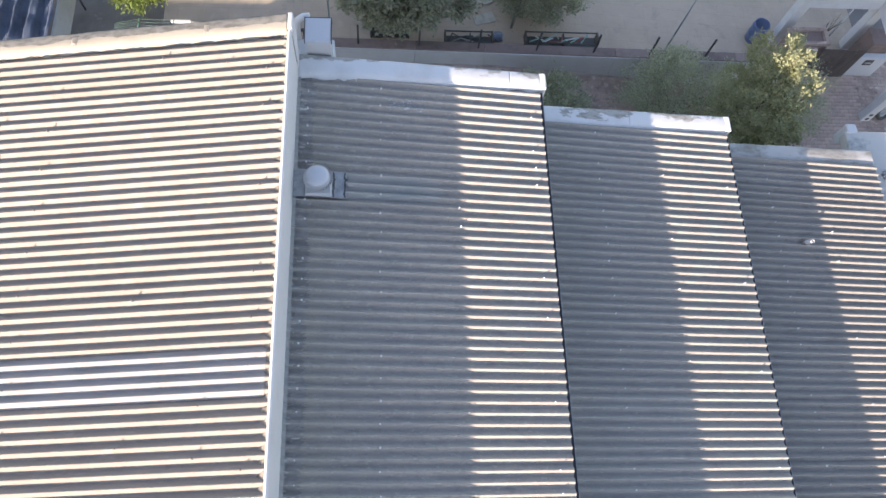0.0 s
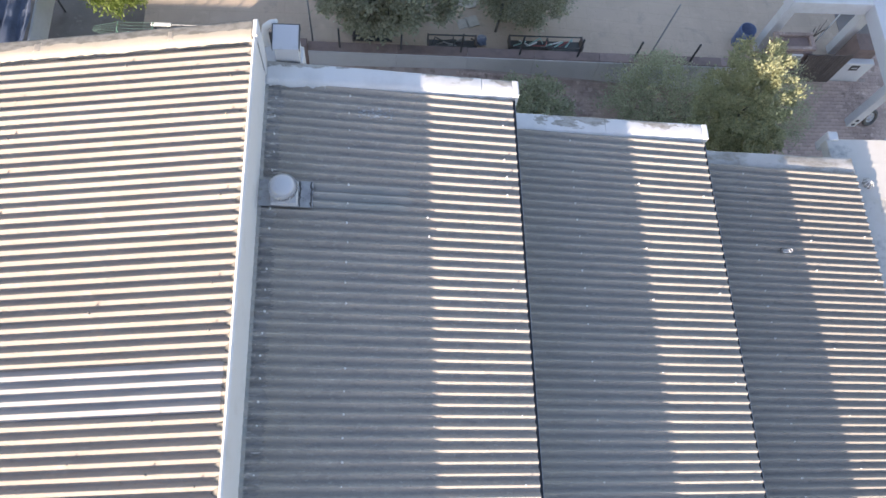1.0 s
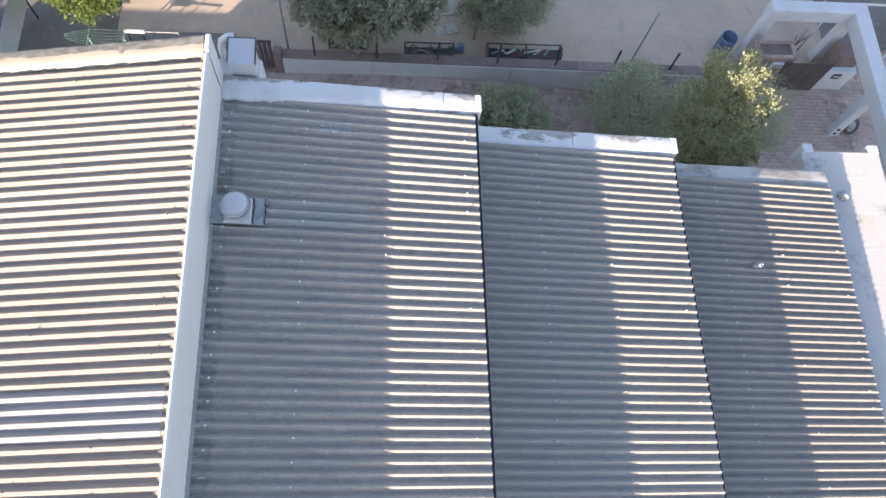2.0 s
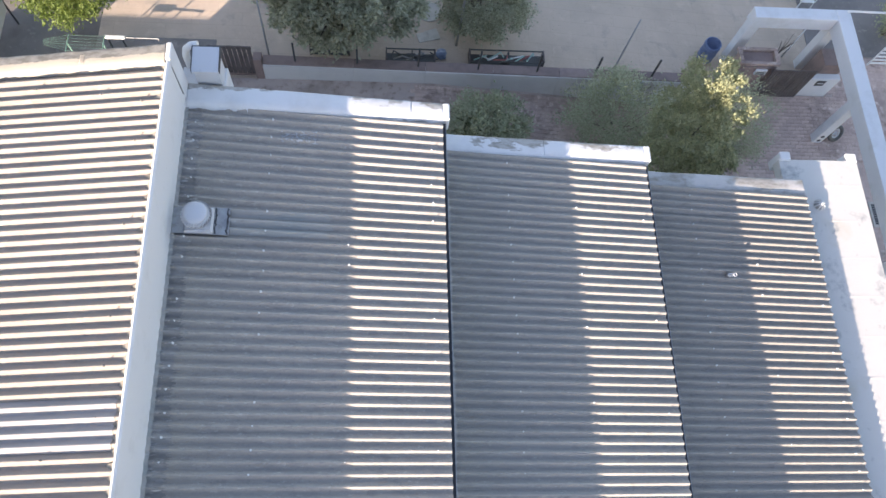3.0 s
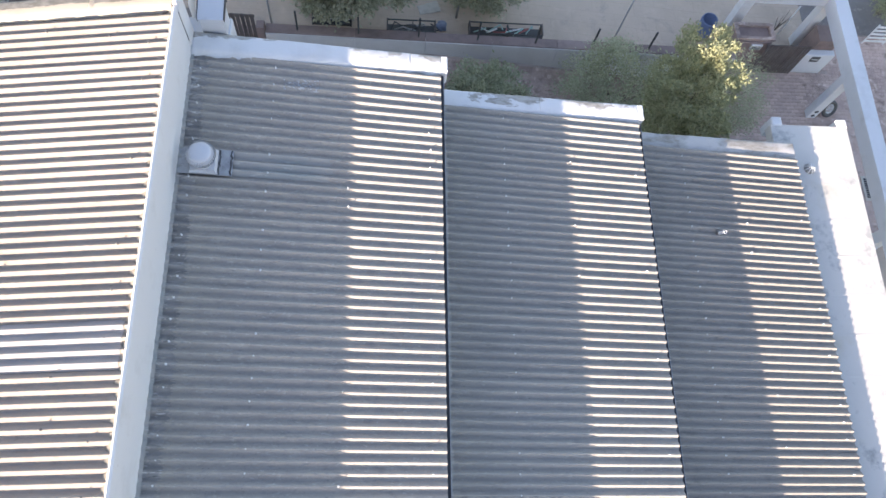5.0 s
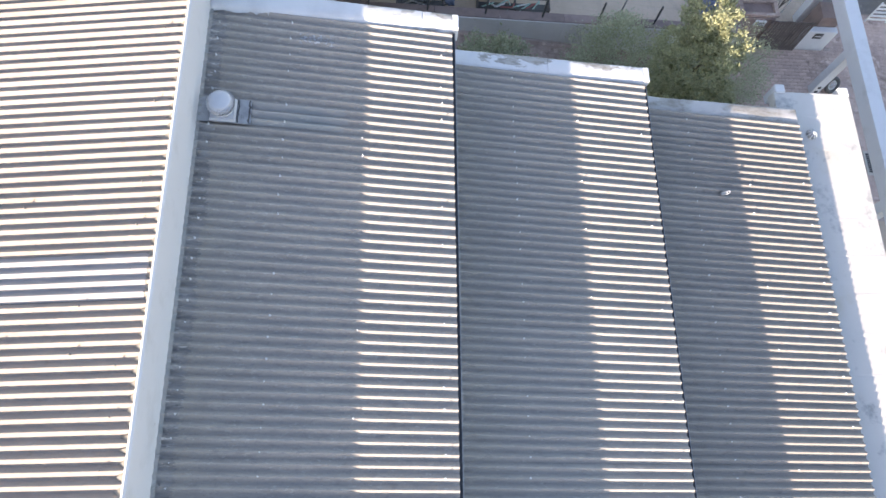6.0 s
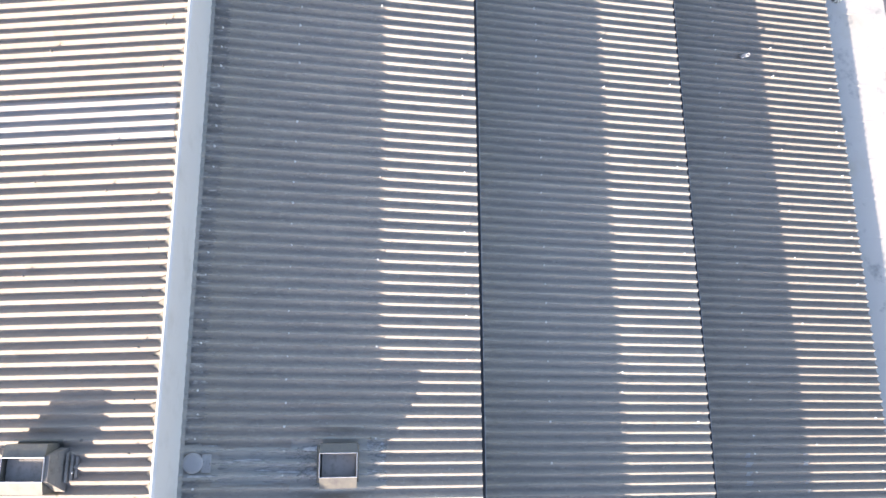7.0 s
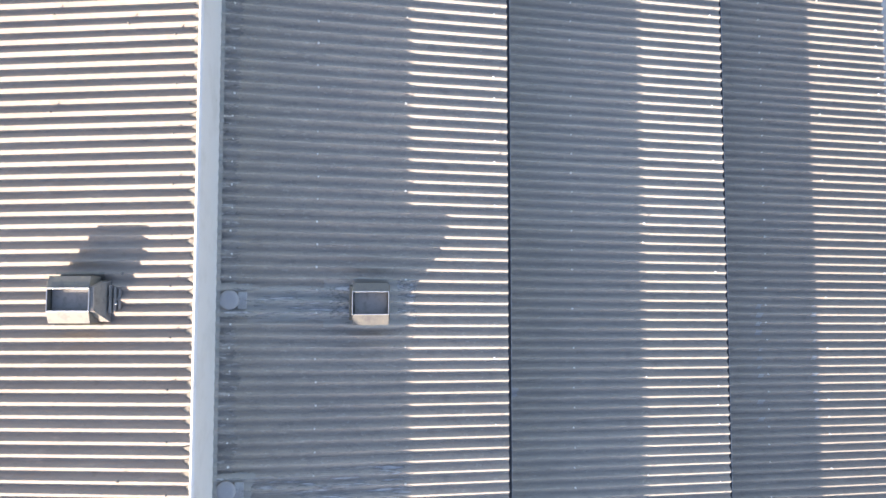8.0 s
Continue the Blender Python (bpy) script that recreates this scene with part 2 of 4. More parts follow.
def coping_mat(name, top, patch, lean, low, high, scale, moss):
    """A painted coping whose bare patches gather towards its outer edge; UV: metres along it, 0 to 1 across it."""
    m = mat(name, top, 0.85, spots=[(tuple(0.84 * c for c in top), 1.7, 0.46, 0.72, 7)], bump=0.45, bump_scale=28)
    n, l = m.node_tree.nodes, m.node_tree.links
    b = n["Principled BSDF"]
    uv, sep, tex = n.new("ShaderNodeTexCoord"), n.new("ShaderNodeSeparateXYZ"), n.new("ShaderNodeTexNoise")
    l.new(uv.outputs["UV"], sep.inputs[0])
    mp = n.new("ShaderNodeMapping")
    mp.inputs["Scale"].default_value = (0.45, 1, 1)
    l.new(uv.outputs["Object"], mp.inputs["Vector"])
    l.new(mp.outputs[0], tex.inputs["Vector"])
    tex.inputs["Scale"].default_value, tex.inputs["Detail"].default_value, tex.inputs["Roughness"].default_value = scale, 9, 0.62
    add = n.new("ShaderNodeMath")
    add.operation = "MULTIPLY_ADD"
    add.inputs[1].default_value = lean
    l.new(sep.outputs["Y"], add.inputs[0])
    l.new(tex.outputs[0], add.inputs[2])
    r = n.new("ShaderNodeMapRange")
    r.inputs["From Min"].default_value, r.inputs["From Max"].default_value = low, high
    l.new(add.outputs[0], r.inputs[0])
    fine = n.new("ShaderNodeTexNoise")
    fine.inputs["Scale"].default_value, fine.inputs["Detail"].default_value = 17, 8
    l.new(mp.outputs[0], fine.inputs["Vector"])
    fr = n.new("ShaderNodeMapRange")
    fr.inputs["From Min"].default_value, fr.inputs["From Max"].default_value = 0.42, 0.64
    l.new(fine.outputs[0], fr.inputs[0])
    under = n.new("ShaderNodeMix")
    under.data_type = "RGBA"
    under.inputs["A"].default_value, under.inputs["B"].default_value = (*patch, 1), (*moss, 1)
    l.new(fr.outputs[0], under.inputs["Factor"])
    x = n.new("ShaderNodeMix")
    x.data_type = "RGBA"
    l.new(r.outputs[0], x.inputs["Factor"])
    l.new(b.inputs["Base Color"].links[0].from_socket, x.inputs["A"])
    l.new(under.outputs["Result"], x.inputs["B"])
    l.new(x.outputs["Result"], b.inputs["Base Color"])
    return m


COPING_UPPER = coping_mat("mossy_cement_coping", (0.355, 0.322, 0.262), (0.225, 0.215, 0.19), 1.3, 1.22, 1.25, 3.2, (0.15, 0.142, 0.12))
COPING_PEEL = coping_mat("peeling_white_coping", (0.64, 0.642, 0.638), (0.40, 0.385, 0.355), 0.26, 0.735, 0.765, 2.6, (0.27, 0.255, 0.225))
COPING_WORN = coping_mat("worn_grey_coping", (0.47, 0.46, 0.44), (0.34, 0.325, 0.295), 0.05, 0.50, 0.60, 2.2, (0.25, 0.235, 0.205))
DARKSOIL = mat("dark_packed_soil", (0.21, 0.185, 0.165), 0.95, spots=[((0.15, 0.13, 0.115), 1.2, 0.45, 0.7, 6), ((0.28, 0.255, 0.235), 6, 0.58, 0.75, 6)], bump=0.4, bump_scale=40)

# ---- building helpers ----
def mesh_of(name, bm, material, smooth=False):
    bmesh.ops.recalc_face_normals(bm, faces=bm.faces)
    me = bpy.data.meshes.new(name)
    bm.to_mesh(me)
    bm.free()
    for m in material if isinstance(material, (list, tuple)) else [material]:
        me.materials.append(m)
    if smooth:
        me.shade_smooth()
    return me


def part(name, bm, material, parent, label="", smooth=False):
    ob = new(name, mesh_of(name, bm, material, smooth))
    ob.parent = parent
    return tagged(ob, label)


def thing(name, bm, material, label, category, kind="", group="", smooth=False):
    return tagged(new(name, mesh_of(name, bm, material, smooth)), label, category, group, kind)


def empty(name, at, label, category, kind="", group=""):
    ob = new(name)
    ob.location = at
    return tagged(ob, label, category, group, kind)


def B():
    return bmesh.new()


def box(bm, x0, x1, y0, y1, z0, z1, bevel=0.0, m=None):
    r = bmesh.ops.create_cube(bm, size=1)
    bmesh.ops.scale(bm, vec=(x1 - x0, y1 - y0, z1 - z0), verts=r["verts"])
    bmesh.ops.translate(bm, vec=((x0 + x1) / 2, (y0 + y1) / 2, (z0 + z1) / 2), verts=r["verts"])
    vs = r["verts"]
    if bevel:
        es = list({e for v in vs for e in v.link_edges})
        k = bmesh.ops.bevel(bm, geom=es, offset=bevel, segments=1, affect="EDGES")
        vs = list({v for f in k["faces"] for v in f.verts} | {v for v in vs if v.is_valid})
    if m is not None:
        bmesh.ops.transform(bm, matrix=m, verts=vs)
    return bm


def hexa(bm, pts):
    """A block from its 4 lower and 4 upper corners, each round the same way."""
    v = [bm.verts.new(p) for p in pts]
    for f in ((3, 2, 1, 0), (4, 5, 6, 7), (0, 1, 5, 4), (1, 2, 6, 5), (2, 3, 7, 6), (3, 0, 4, 7)):
        bm.faces.new([v[i] for i in f])
    return bm


def tube(bm, path, r, sides=8, caps=True):
    """A round bar along a list of points; r: one radius or one for each point."""
    path = [Vector(p) for p in path]
    rs = r if isinstance(r, (list, tuple)) else [r] * len(path)
    rings = []
    for i, p in enumerate(path):
        d = (path[min(i + 1, len(path) - 1)] - path[max(i - 1, 0)]).normalized()
        a = d.orthogonal().normalized() if i == 0 else (rings_a - d * rings_a.dot(d)).normalized()
        rings_a = a
        b = d.cross(a)
        rings.append([bm.verts.new(p + rs[i] * (a * math.cos(2 * math.pi * k / sides) + b * math.sin(2 * math.pi * k / sides))) for k in range(sides)])
    for q, w in zip(rings, rings[1:]):
        for k in range(sides):
            bm.faces.new((q[k], q[(k + 1) % sides], w[(k + 1) % sides], w[k]))
    if caps:
        bm.faces.new(rings[0][::-1])
        bm.faces.new(rings[-1])
    return bm


def lathe(bm, profile, sides=24, at=(0, 0, 0)):
    """Turns (radius, height) pairs round the upright axis."""
    rings = [[bm.verts.new((at[0] + r * math.cos(2 * math.pi * k / sides), at[1] + r * math.sin(2 * math.pi * k / sides), at[2] + z)) for k in range(sides)] for r, z in profile]
    for q, w in zip(rings, rings[1:]):
        for k in range(sides):
            bm.faces.new((q[k], q[(k + 1) % sides], w[(k + 1) % sides], w[k]))
    bm.faces.new(rings[0][::-1])
    bm.faces.new(rings[-1])
    return bm


# ---- the house: stepped roofs of corrugated sheets ----
PITCH, AMP, FRONT_SKEW = 0.146, 0.032, 0.018
SHEET_RIBS = 7
Y_FRONT, Y_BACK = 5.93, -16.0
SLOPE, SLOPE_W = 0.105, 0.165
SKEW, SKEW_W = -0.010, 0.008                              # how far the ribs run out of square
X_WALL = -1.09
EDGE = [(2.66, 6.57), (6.338, 5.305), (10.018, 4.10)]       # lower edges of the three terraced roofs
LEFT = [X_WALL, EDGE[0][0] - 0.11, EDGE[1][0] - 0.11]      # where each one meets the wall above
PHASE = [-1.58, 0.045, 0.072]                           # y of one crest on the lower edge
W_RIDGE, W_Z, W_EAVE, W_PHASE, W_PITCH = -1.145, 7.86, -7.6, 0.060, 0.1443


def skew(x):
    return FRONT_SKEW * (x + 1.1)


def wave(u):
    """One corrugation: a tight crest at u = 0 and a wider trough."""
    s = 0.5 + 0.5 * math.asin(0.93 * math.cos(2 * math.pi * u)) / math.asin(0.93)
    return AMP * (2 * s ** 1.25 - 1)


def rib(y, x, xe, crest):
    """Height of the corrugation over its middle plane."""
    return wave((y - crest - SKEW * (x - xe)) / PITCH)


def sheet_mesh(x0, x1, xe, ze, slope, name, n=SHEET_RIBS, stuff=CEMENT):
    """One sheet, n ribs wide; its local y starts at a trough."""
    bm = B()
    per = 16
    xs = [x0, x0 + 0.003, *np.linspace(x0, x1, 5)[1:-1], x1 - 0.003, x1]
    s, pitch = (SKEW_W, W_PITCH) if slope > 0 else (SKEW, PITCH)
    ys = np.linspace(0.0, n * pitch + 0.004, n * per + 1)
    top, low = [], []
    for x in xs:
        sag = 0.004 * math.sin(math.pi * (x - x0) / (x1 - x0))
        row = [(x, y + s * (x - xe), ze + slope * (x - xe) + wave(y / pitch - 0.5) - sag) for y in ys]
        top.append([bm.verts.new(p) for p in row])
        low.append([bm.verts.new((p[0], p[1], p[2] - 0.008)) for p in row])
    for i in range(len(xs) - 1):
        for j in range(len(ys) - 1):
            bm.faces.new((top[i][j], top[i + 1][j], top[i + 1][j + 1], top[i][j + 1]))
            bm.faces.new((low[i][j], low[i][j + 1], low[i + 1][j + 1], low[i + 1][j]))
    for j in range(len(ys) - 1):
        for i in (0, -1):
            bm.faces.new((top[i][j], top[i][j + 1], low[i][j + 1], low[i][j]))
    for i in range(len(xs) - 1):
        for j in (0, -1):
            bm.faces.new((top[i][j], top[i + 1][j], low[i + 1][j], low[i][j]))
    return mesh_of(name, bm, stuff, True)


def fixing(bm, x, y, z):
    """A hook bolt with its washer on a crest."""
    k = random.uniform(0.7, 1.3)
    lathe(bm, [(0.014 * k, -0.002), (0.013 * k, 0.006), (0.008, 0.008), (0.007, 0.038 * k), (0.003, 0.042 * k)], 6, (x, y, z))


def corrugated_roof(name, x0, x1, xe, ze, slope, crest, rows, label, front=Y_FRONT, stuff=CEMENT):
    roof = empty(name, (0, 0, 0), label, "roof", "structure")
    pitch = W_PITCH if slope > 0 else PITCH
    me = sheet_mesh(x0, x1, xe, ze, slope, name + "_sheet", SHEET_RIBS, stuff)
    first = crest - pitch / 2 + pitch * round((Y_BACK - crest) / pitch)
    y, i = first, 0
    yend = front + skew(xe)
    while y < yend - 0.9 * pitch:
        left_ribs = int((yend - y) / pitch)
        if left_ribs < SHEET_RIBS:
            me = sheet_mesh(x0, x1, xe, ze, slope, name + "_sheet", left_ribs, stuff)
        ob = new("sheet", me)
        ob.parent = roof
        ob.location = (0, y, 0.0012 * (i % 2))
        ob.rotation_euler = (0, 0.0002 * (i % 3 - 1), 0)
        y += SHEET_RIBS * pitch
        i += 1
    bm = B()
    k = 0
    y = first + pitch / 2
    while y < yend - 0.1:
        for q, x in enumerate(rows):
            if (k + q) % (2 if slope < 0 else 4) == 0 and random.random() < (0.93, 0.95, 0.25, 0.3, 0.9)[q]:
                fixing(bm, x + random.uniform(-0.012, 0.012), y + (SKEW_W if slope > 0 else SKEW) * (x - xe), ze + slope * (x - xe) + AMP - 0.002)
        y += pitch
        k += 1
    tagged(part("fixing_bolts", bm, LEAD if slope > 0 else WASHER, roof, "small hook bolts with washers"), kind="stuff")
    return roof


corrugated_roof("roof_1", W_EAVE, W_RIDGE, W_RIDGE, W_Z, SLOPE_W, W_PHASE, (-5.0, -4.3, -2.85, -1.95, -1.4), "upper pitched roof of weathered corrugated fibre cement sheets", 6.0)
# four ribs of a newer silver painted sheet laid over the old ones
me = sheet_mesh(W_EAVE, W_RIDGE - 0.05, W_RIDGE, W_Z, SLOPE_W, "overlay_sheet", 4)
me.materials[0] = SILVER
ob = new("overlay_sheet", me)
ob.parent = bpy.data.objects["roof_1"]
ob.location = (0, W_PHASE - W_PITCH / 2 + W_PITCH * 7, 0.011)
tagged(ob, "newer silver painted sheet")
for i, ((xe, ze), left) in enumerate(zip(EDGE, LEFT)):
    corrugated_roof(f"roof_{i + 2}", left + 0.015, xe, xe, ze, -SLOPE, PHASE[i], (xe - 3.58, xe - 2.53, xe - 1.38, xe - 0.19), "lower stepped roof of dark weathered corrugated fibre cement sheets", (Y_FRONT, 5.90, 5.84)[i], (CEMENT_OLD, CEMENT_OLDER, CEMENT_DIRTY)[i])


def roof_z(i, x):
    return EDGE[i][1] - SLOPE * (x - EDGE[i][0])


GROUND_FLAT = 0.05


def ground_z(x):
    u = min(max((x - 3.0) / 9.0, 0.0), 1.0)
    return GROUND_FLAT - 0.9 * u


# walls of the house under the roofs
def wall_run(name, x0, x1, y0, y1, z0, z1, label, material=WHITE, bevel=0.012):
    bm = B()
    box(bm, x0, x1, y0, y1, z0, z1, bevel)
    return thing(name, bm, material, label, "wall", "structure")


ridge_wall = wall_run("wall_ridge", W_RIDGE + 0.002, X_WALL, Y_BACK, 6.19, -1.5, W_Z + 0.06, "white painted upstand wall closing the upper roof", bevel=0.032)
for i in (0, 1):
    x = EDGE[i][0] - 0.11
    wall_run(f"wall_step_{i + 1}", x - 0.2, x, Y_BACK, 5.9, -1.6, roof_z(i, x) - 0.045, "plastered step wall under the roof edge")
    # near-black strip: the shadow gap below the sheet ends, put in as colour
    bm = B()
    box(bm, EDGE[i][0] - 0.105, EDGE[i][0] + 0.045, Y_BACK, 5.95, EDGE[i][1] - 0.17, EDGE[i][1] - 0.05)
    thing(f"trim_eave_gap_{i + 1}", bm, DARK, "near-black strip standing for the shadow gap under the sheet ends", "trim", "structure")
    bm = B()
    box(bm, EDGE[i][0] + 0.046, EDGE[i][0] + 0.054, Y_BACK, 5.95, EDGE[i][1] - 0.16, EDGE[i][1] - 0.045)
    thing(f"trim_edge_{i + 1}", bm, MEMBRANE, "thin pale metal edge strip beside the near-black gap strip", "trim", "structure")

# mortar fillets that close the ribs against the white wall
bm = B()
y = W_PHASE + W_PITCH * round((Y_BACK - W_PHASE) / W_PITCH)
while y < 5.9:
    a = random.uniform(0.05, 0.13)
    w = random.uniform(0.30, 0.47) * W_PITCH
    top = random.uniform(0.2, 0.75)
    off = random.uniform(-0.08, 0.08) * W_PITCH
    rows = []
    for k in range(6):
        s = k / 5
        x = W_RIDGE + 0.004 - a * s
        half = w * (1 - s) ** random.uniform(0.7, 1.2) + 0.003
        zb = W_Z + SLOPE_W * (x - W_RIDGE)
        hc = -AMP + (1 + top) * AMP * (1 - s) ** 0.8 + random.uniform(0, 0.006)
        ym = y + W_PITCH / 2 + off * (1 - s)
        rows.append([bm.verts.new((x, ym + d * half, zb + (max(hc, wave(0.5 + (ym - y - W_PITCH / 2 + d * half) / W_PITCH) + 0.002) if abs(d) < 1 else wave(0.5 + (ym - y - W_PITCH / 2 + d * half) / W_PITCH) - 0.002))) for d in (-1, -0.55, 0, 0.55, 1)])
    for p, q in zip(rows, rows[1:]):
        for k in range(4):
            bm.faces.new((p[k], p[k + 1], q[k + 1], q[k]))
    y += W_PITCH
tagged(part("mortar_fillets", bm, MORTAR, ridge_wall, "cracked mortar closing the sheet ribs"), kind="stuff")


# front parapets
def parapet(name, x0, x1, zl, zr, label, inner=(5.93, 5.93), outer=(6.25, 6.25), cap=0.0, stone=COPING_PEEL, joints=()):
    par = empty(name, (0, 0, 0), label, "parapet", "structure")
    def line_at(ends, x):
        return ends[0] + (ends[1] - ends[0]) * (x - x0) / (x1 - x0)
    bm = B()
    n = 8
    for i in range(n):
        a, b = x0 + (x1 - x0) * i / n, x0 + (x1 - x0) * (i + 1) / n
        za, zb = zl + (zr - zl) * i / n, zl + (zr - zl) * (i + 1) / n
        (ya, yb), (oa, ob) = [[line_at(ends, x) - d for x in (a, b)] for ends, d in ((inner, 0.0), (outer, 0.02))]
        hexa(bm, [(a, ya, -1.6), (b, yb, -1.6), (b, ob, -1.6), (a, oa, -1.6), (a, ya, za), (b, yb, zb), (b, ob, zb), (a, oa, za)])
    bmesh.ops.remove_doubles(bm, verts=bm.verts, dist=0.0005)
    part("wall", bm, WHITE, par)
    # one lumpy mortar coping with a ragged fillet down to the sheets
    thick = 0.3
    prof = [(-0.035, -0.045), (-0.012, -0.012), (0.012, 0.012), (0.05, 0.026), (0.10, 0.032), (0.16, 0.034), (0.22, 0.033), (0.27, 0.030), (thick - 0.01, 0.027), (thick + 0.012, 0.024), (thick + 0.018, 0.017), (thick + 0.019, 0.008), (thick + 0.020, -0.07), (thick - 0.01, -0.075)]
    xs = sorted({round(x, 4) for x in np.arange(x0, x1, 0.045)} | {x1} | {x0 + f * (x1 - x0) + d for f in joints for d in (-0.009, 0.0, 0.009)})
    cuts = [x0 + f * (x1 - x0) for f in joints]
    bm = B()
    uv = bm.loops.layers.uv.new("UVMap")
    rows = []
    for x in xs:
        zt = line_at((zl, zr), x)
        wide = (line_at(outer, x) - line_at(inner, x)) / (thick + 0.02)
        row = []
        for k, (dy, dz) in enumerate(prof):
            j = 0.006 * noise.noise((x * 2.3, dy * 9, zl)) + 0.004 * noise.noise((x * 9.0, dy * 25, zl))
            jy = (0.030 if k == 0 else 0.012 if k == 1 else 0.007) * (noise.noise((x * 5.0, k * 0.2, zl + 7)) + 0.8 * noise.noise((x * 23.0, k * 0.3, zl + 3)))
            if min([abs(x - c) for c in cuts] or [1]) < 0.004 and 2 < k < 12:
                j -= 0.014
            row.append(bm.verts.new((x, line_at(inner, x) + dy * (wide if dy > 0 else 1) + jy, zt + dz + j)))
        rows.append(row)
    for xa, xb, p, q in zip(xs, xs[1:], rows, rows[1:]):
        for k in range(len(prof) - 1):
            f = bm.faces.new((p[k], q[k], q[k + 1], p[k + 1]))
            f.smooth = True
            for loop, (u, w) in zip(f.loops, ((xa, k), (xb, k), (xb, k + 1), (xa, k + 1))):
                loop[uv].uv = (u, min(1.0, (prof[w][0] + 0.035) / (thick + 0.035)))
    bm.faces.new(rows[0])
    bm.faces.new(rows[-1][::-1])
    part("coping", bm, stone, par, "stained cement coping")
    if cap:
        bm = B()
        box(bm, x1 - 0.03, x1 + 0.09, inner[1] - 0.01, outer[1] + 0.005, zr - 0.32, zr + cap, 0.02)
        part("end_pier", bm, WHITE, par)
    return par


parapet("parapet_1", W_EAVE, W_RIDGE, W_Z + 0.04 - SLOPE_W * (W_RIDGE - W_EAVE), W_Z + 0.045, "front parapet of the upper roof, white with a dirty grey coping", stone=COPING_UPPER, inner=(5.90, 5.975), outer=(6.133, 6.245))
parapet("parapet_2", X_WALL, 2.68, roof_z(0, X_WALL) + 0.045, roof_z(0, 2.68) + 0.01, "white painted sloping front parapet with grey stains", cap=0.035, joints=(0.866,), inner=(5.875, 5.99), outer=(6.225, 6.26))
parapet("parapet_3", 2.76, 6.36, roof_z(1, 2.75) - 0.01, roof_z(1, 6.36) - 0.01, "white painted sloping front parapet with grey stains", cap=0.04, joints=(0.48,), inner=(5.895, 6.01), outer=(6.245, 6.30))
parapet("parapet_4", 6.44, 10.02, roof_z(2, 6.45) - 0.05, roof_z(2, 10.02) - 0.04, "white painted low front parapet with grey stains", stone=COPING_WORN, inner=(5.945, 6.01), outer=(6.27, 6.325))

# mortar dabs across the upper coping
upper = bpy.data.objects["parapet_1"]
for x, w, length in ((-2.27, 0.095, 0.15), (-4.13, 0.11, 0.13)):
    bm = B()
    grid = []
    for i in range(7):
        row = []
        for j in range(9):
            px = x + w * (i / 6 - 0.5) * (1 + 0.25 * noise.noise((j * 0.7, x, 0)))
            py = 6.105 + 0.017 * (x + 1.1) + length * (j / 8 - 0.5) * (1 + 0.2 * noise.noise((i * 0.8, x, 5)))
            edge = 1 if 0 < i < 6 and 0 < j < 8 else 0
            row.append(bm.verts.new((px, py, W_Z + 0.068 + SLOPE_W * (px - W_RIDGE) + 0.012 * edge + 0.004 * noise.noise((px * 30, py * 30, 0)))))
        grid.append(row)
    for i in range(6):
        for j in range(8):
            bm.faces.new((grid[i][j], grid[i + 1][j], grid[i + 1][j + 1], grid[i][j + 1]))
    bmesh.ops.solidify(bm, geom=bm.faces[:], thickness=0.01)
    part("mortar_dab", bm, CONCRETE, upper, "pale dab of mending mortar", True)

# eave wall and back wall that close the house
wall_run("wall_eave", W_EAVE + 0.25, W_EAVE + 0.45, Y_BACK, 5.9, -0.2, W_Z + SLOPE_W * (W_EAVE - W_RIDGE) - 0.05, "plastered eave wall under the upper roof")
bm = B()
box(bm, W_EAVE + 0.3, 10.3, Y_BACK + 0.02, Y_BACK + 0.25, -1.6, 3.3)
thing("wall_back", bm, WHITE, "plastered back wall of the house", "wall", "structure")

# unseen blocker, added so that its shadow covers the near part of the street
wall_run("wall_shade_blocker", -20.0, W_EAVE + 0.2, 5.95, 6.15, -0.2, 2.4, "unseen plain wall added beside the upper house to shade the street")

# white flat roof at the lower end
SLAB_Z = 3.80
bm = B()
box(bm, 9.8, 11.49, Y_BACK, 6.92, SLAB_Z - 0.25, SLAB_Z, 0.015)
thing("flat_roof", bm, ROOFWHITE, "flat concrete roof with white waterproof coating", "flat roof", "structure")
bm = B()
box(bm, 11.2, 11.45, Y_BACK, 6.85, -1.7, SLAB_Z - 0.25)
thing("wall_side", bm, WHITE, "white painted side wall under the flat roof", "wall", "structure")
seam_of = bpy.data.objects["flat_roof"]
for k in range(16):
    bm = B()
    y = 6.35 - 0.78 * k
    box(bm, 10.05, 11.45, y - 0.02, y + 0.02, SLAB_Z - 0.004, SLAB_Z + 0.002, 0.0015)
    part("seam", bm, ROOFWHITE, seam_of)
for x, h in ((9.93, 0.045), (11.37, 0.02)):
    bm = B()
    box(bm, x - 0.1, x + 0.12, 6.88, 7.08, SLAB_Z - 0.45, SLAB_Z + h, 0.02)
    thing("corner_post", bm, WHITE, "white painted square post at the flat roof's corner", "post", group="corner posts of the flat roof")

# ---- ground ----
bm = B()
xs = [-400, -60, -20, -10, -4, 0, 3, 4, 5, 6, 7, 8, 9, 10, 11, 12, 13, 14, 16, 20, 60, 400]
ys = [-400, -40, -12, 6, 9, 11, 13, 16, 25, 60, 400]
vs = [[bm.verts.new((x, y, ground_z(x))) for y in ys] for x in xs]
for i in range(len(xs) - 1):
    for j in range(len(ys) - 1):
        bm.faces.new((vs[i][j], vs[i + 1][j], vs[i + 1][j + 1], vs[i][j + 1]))
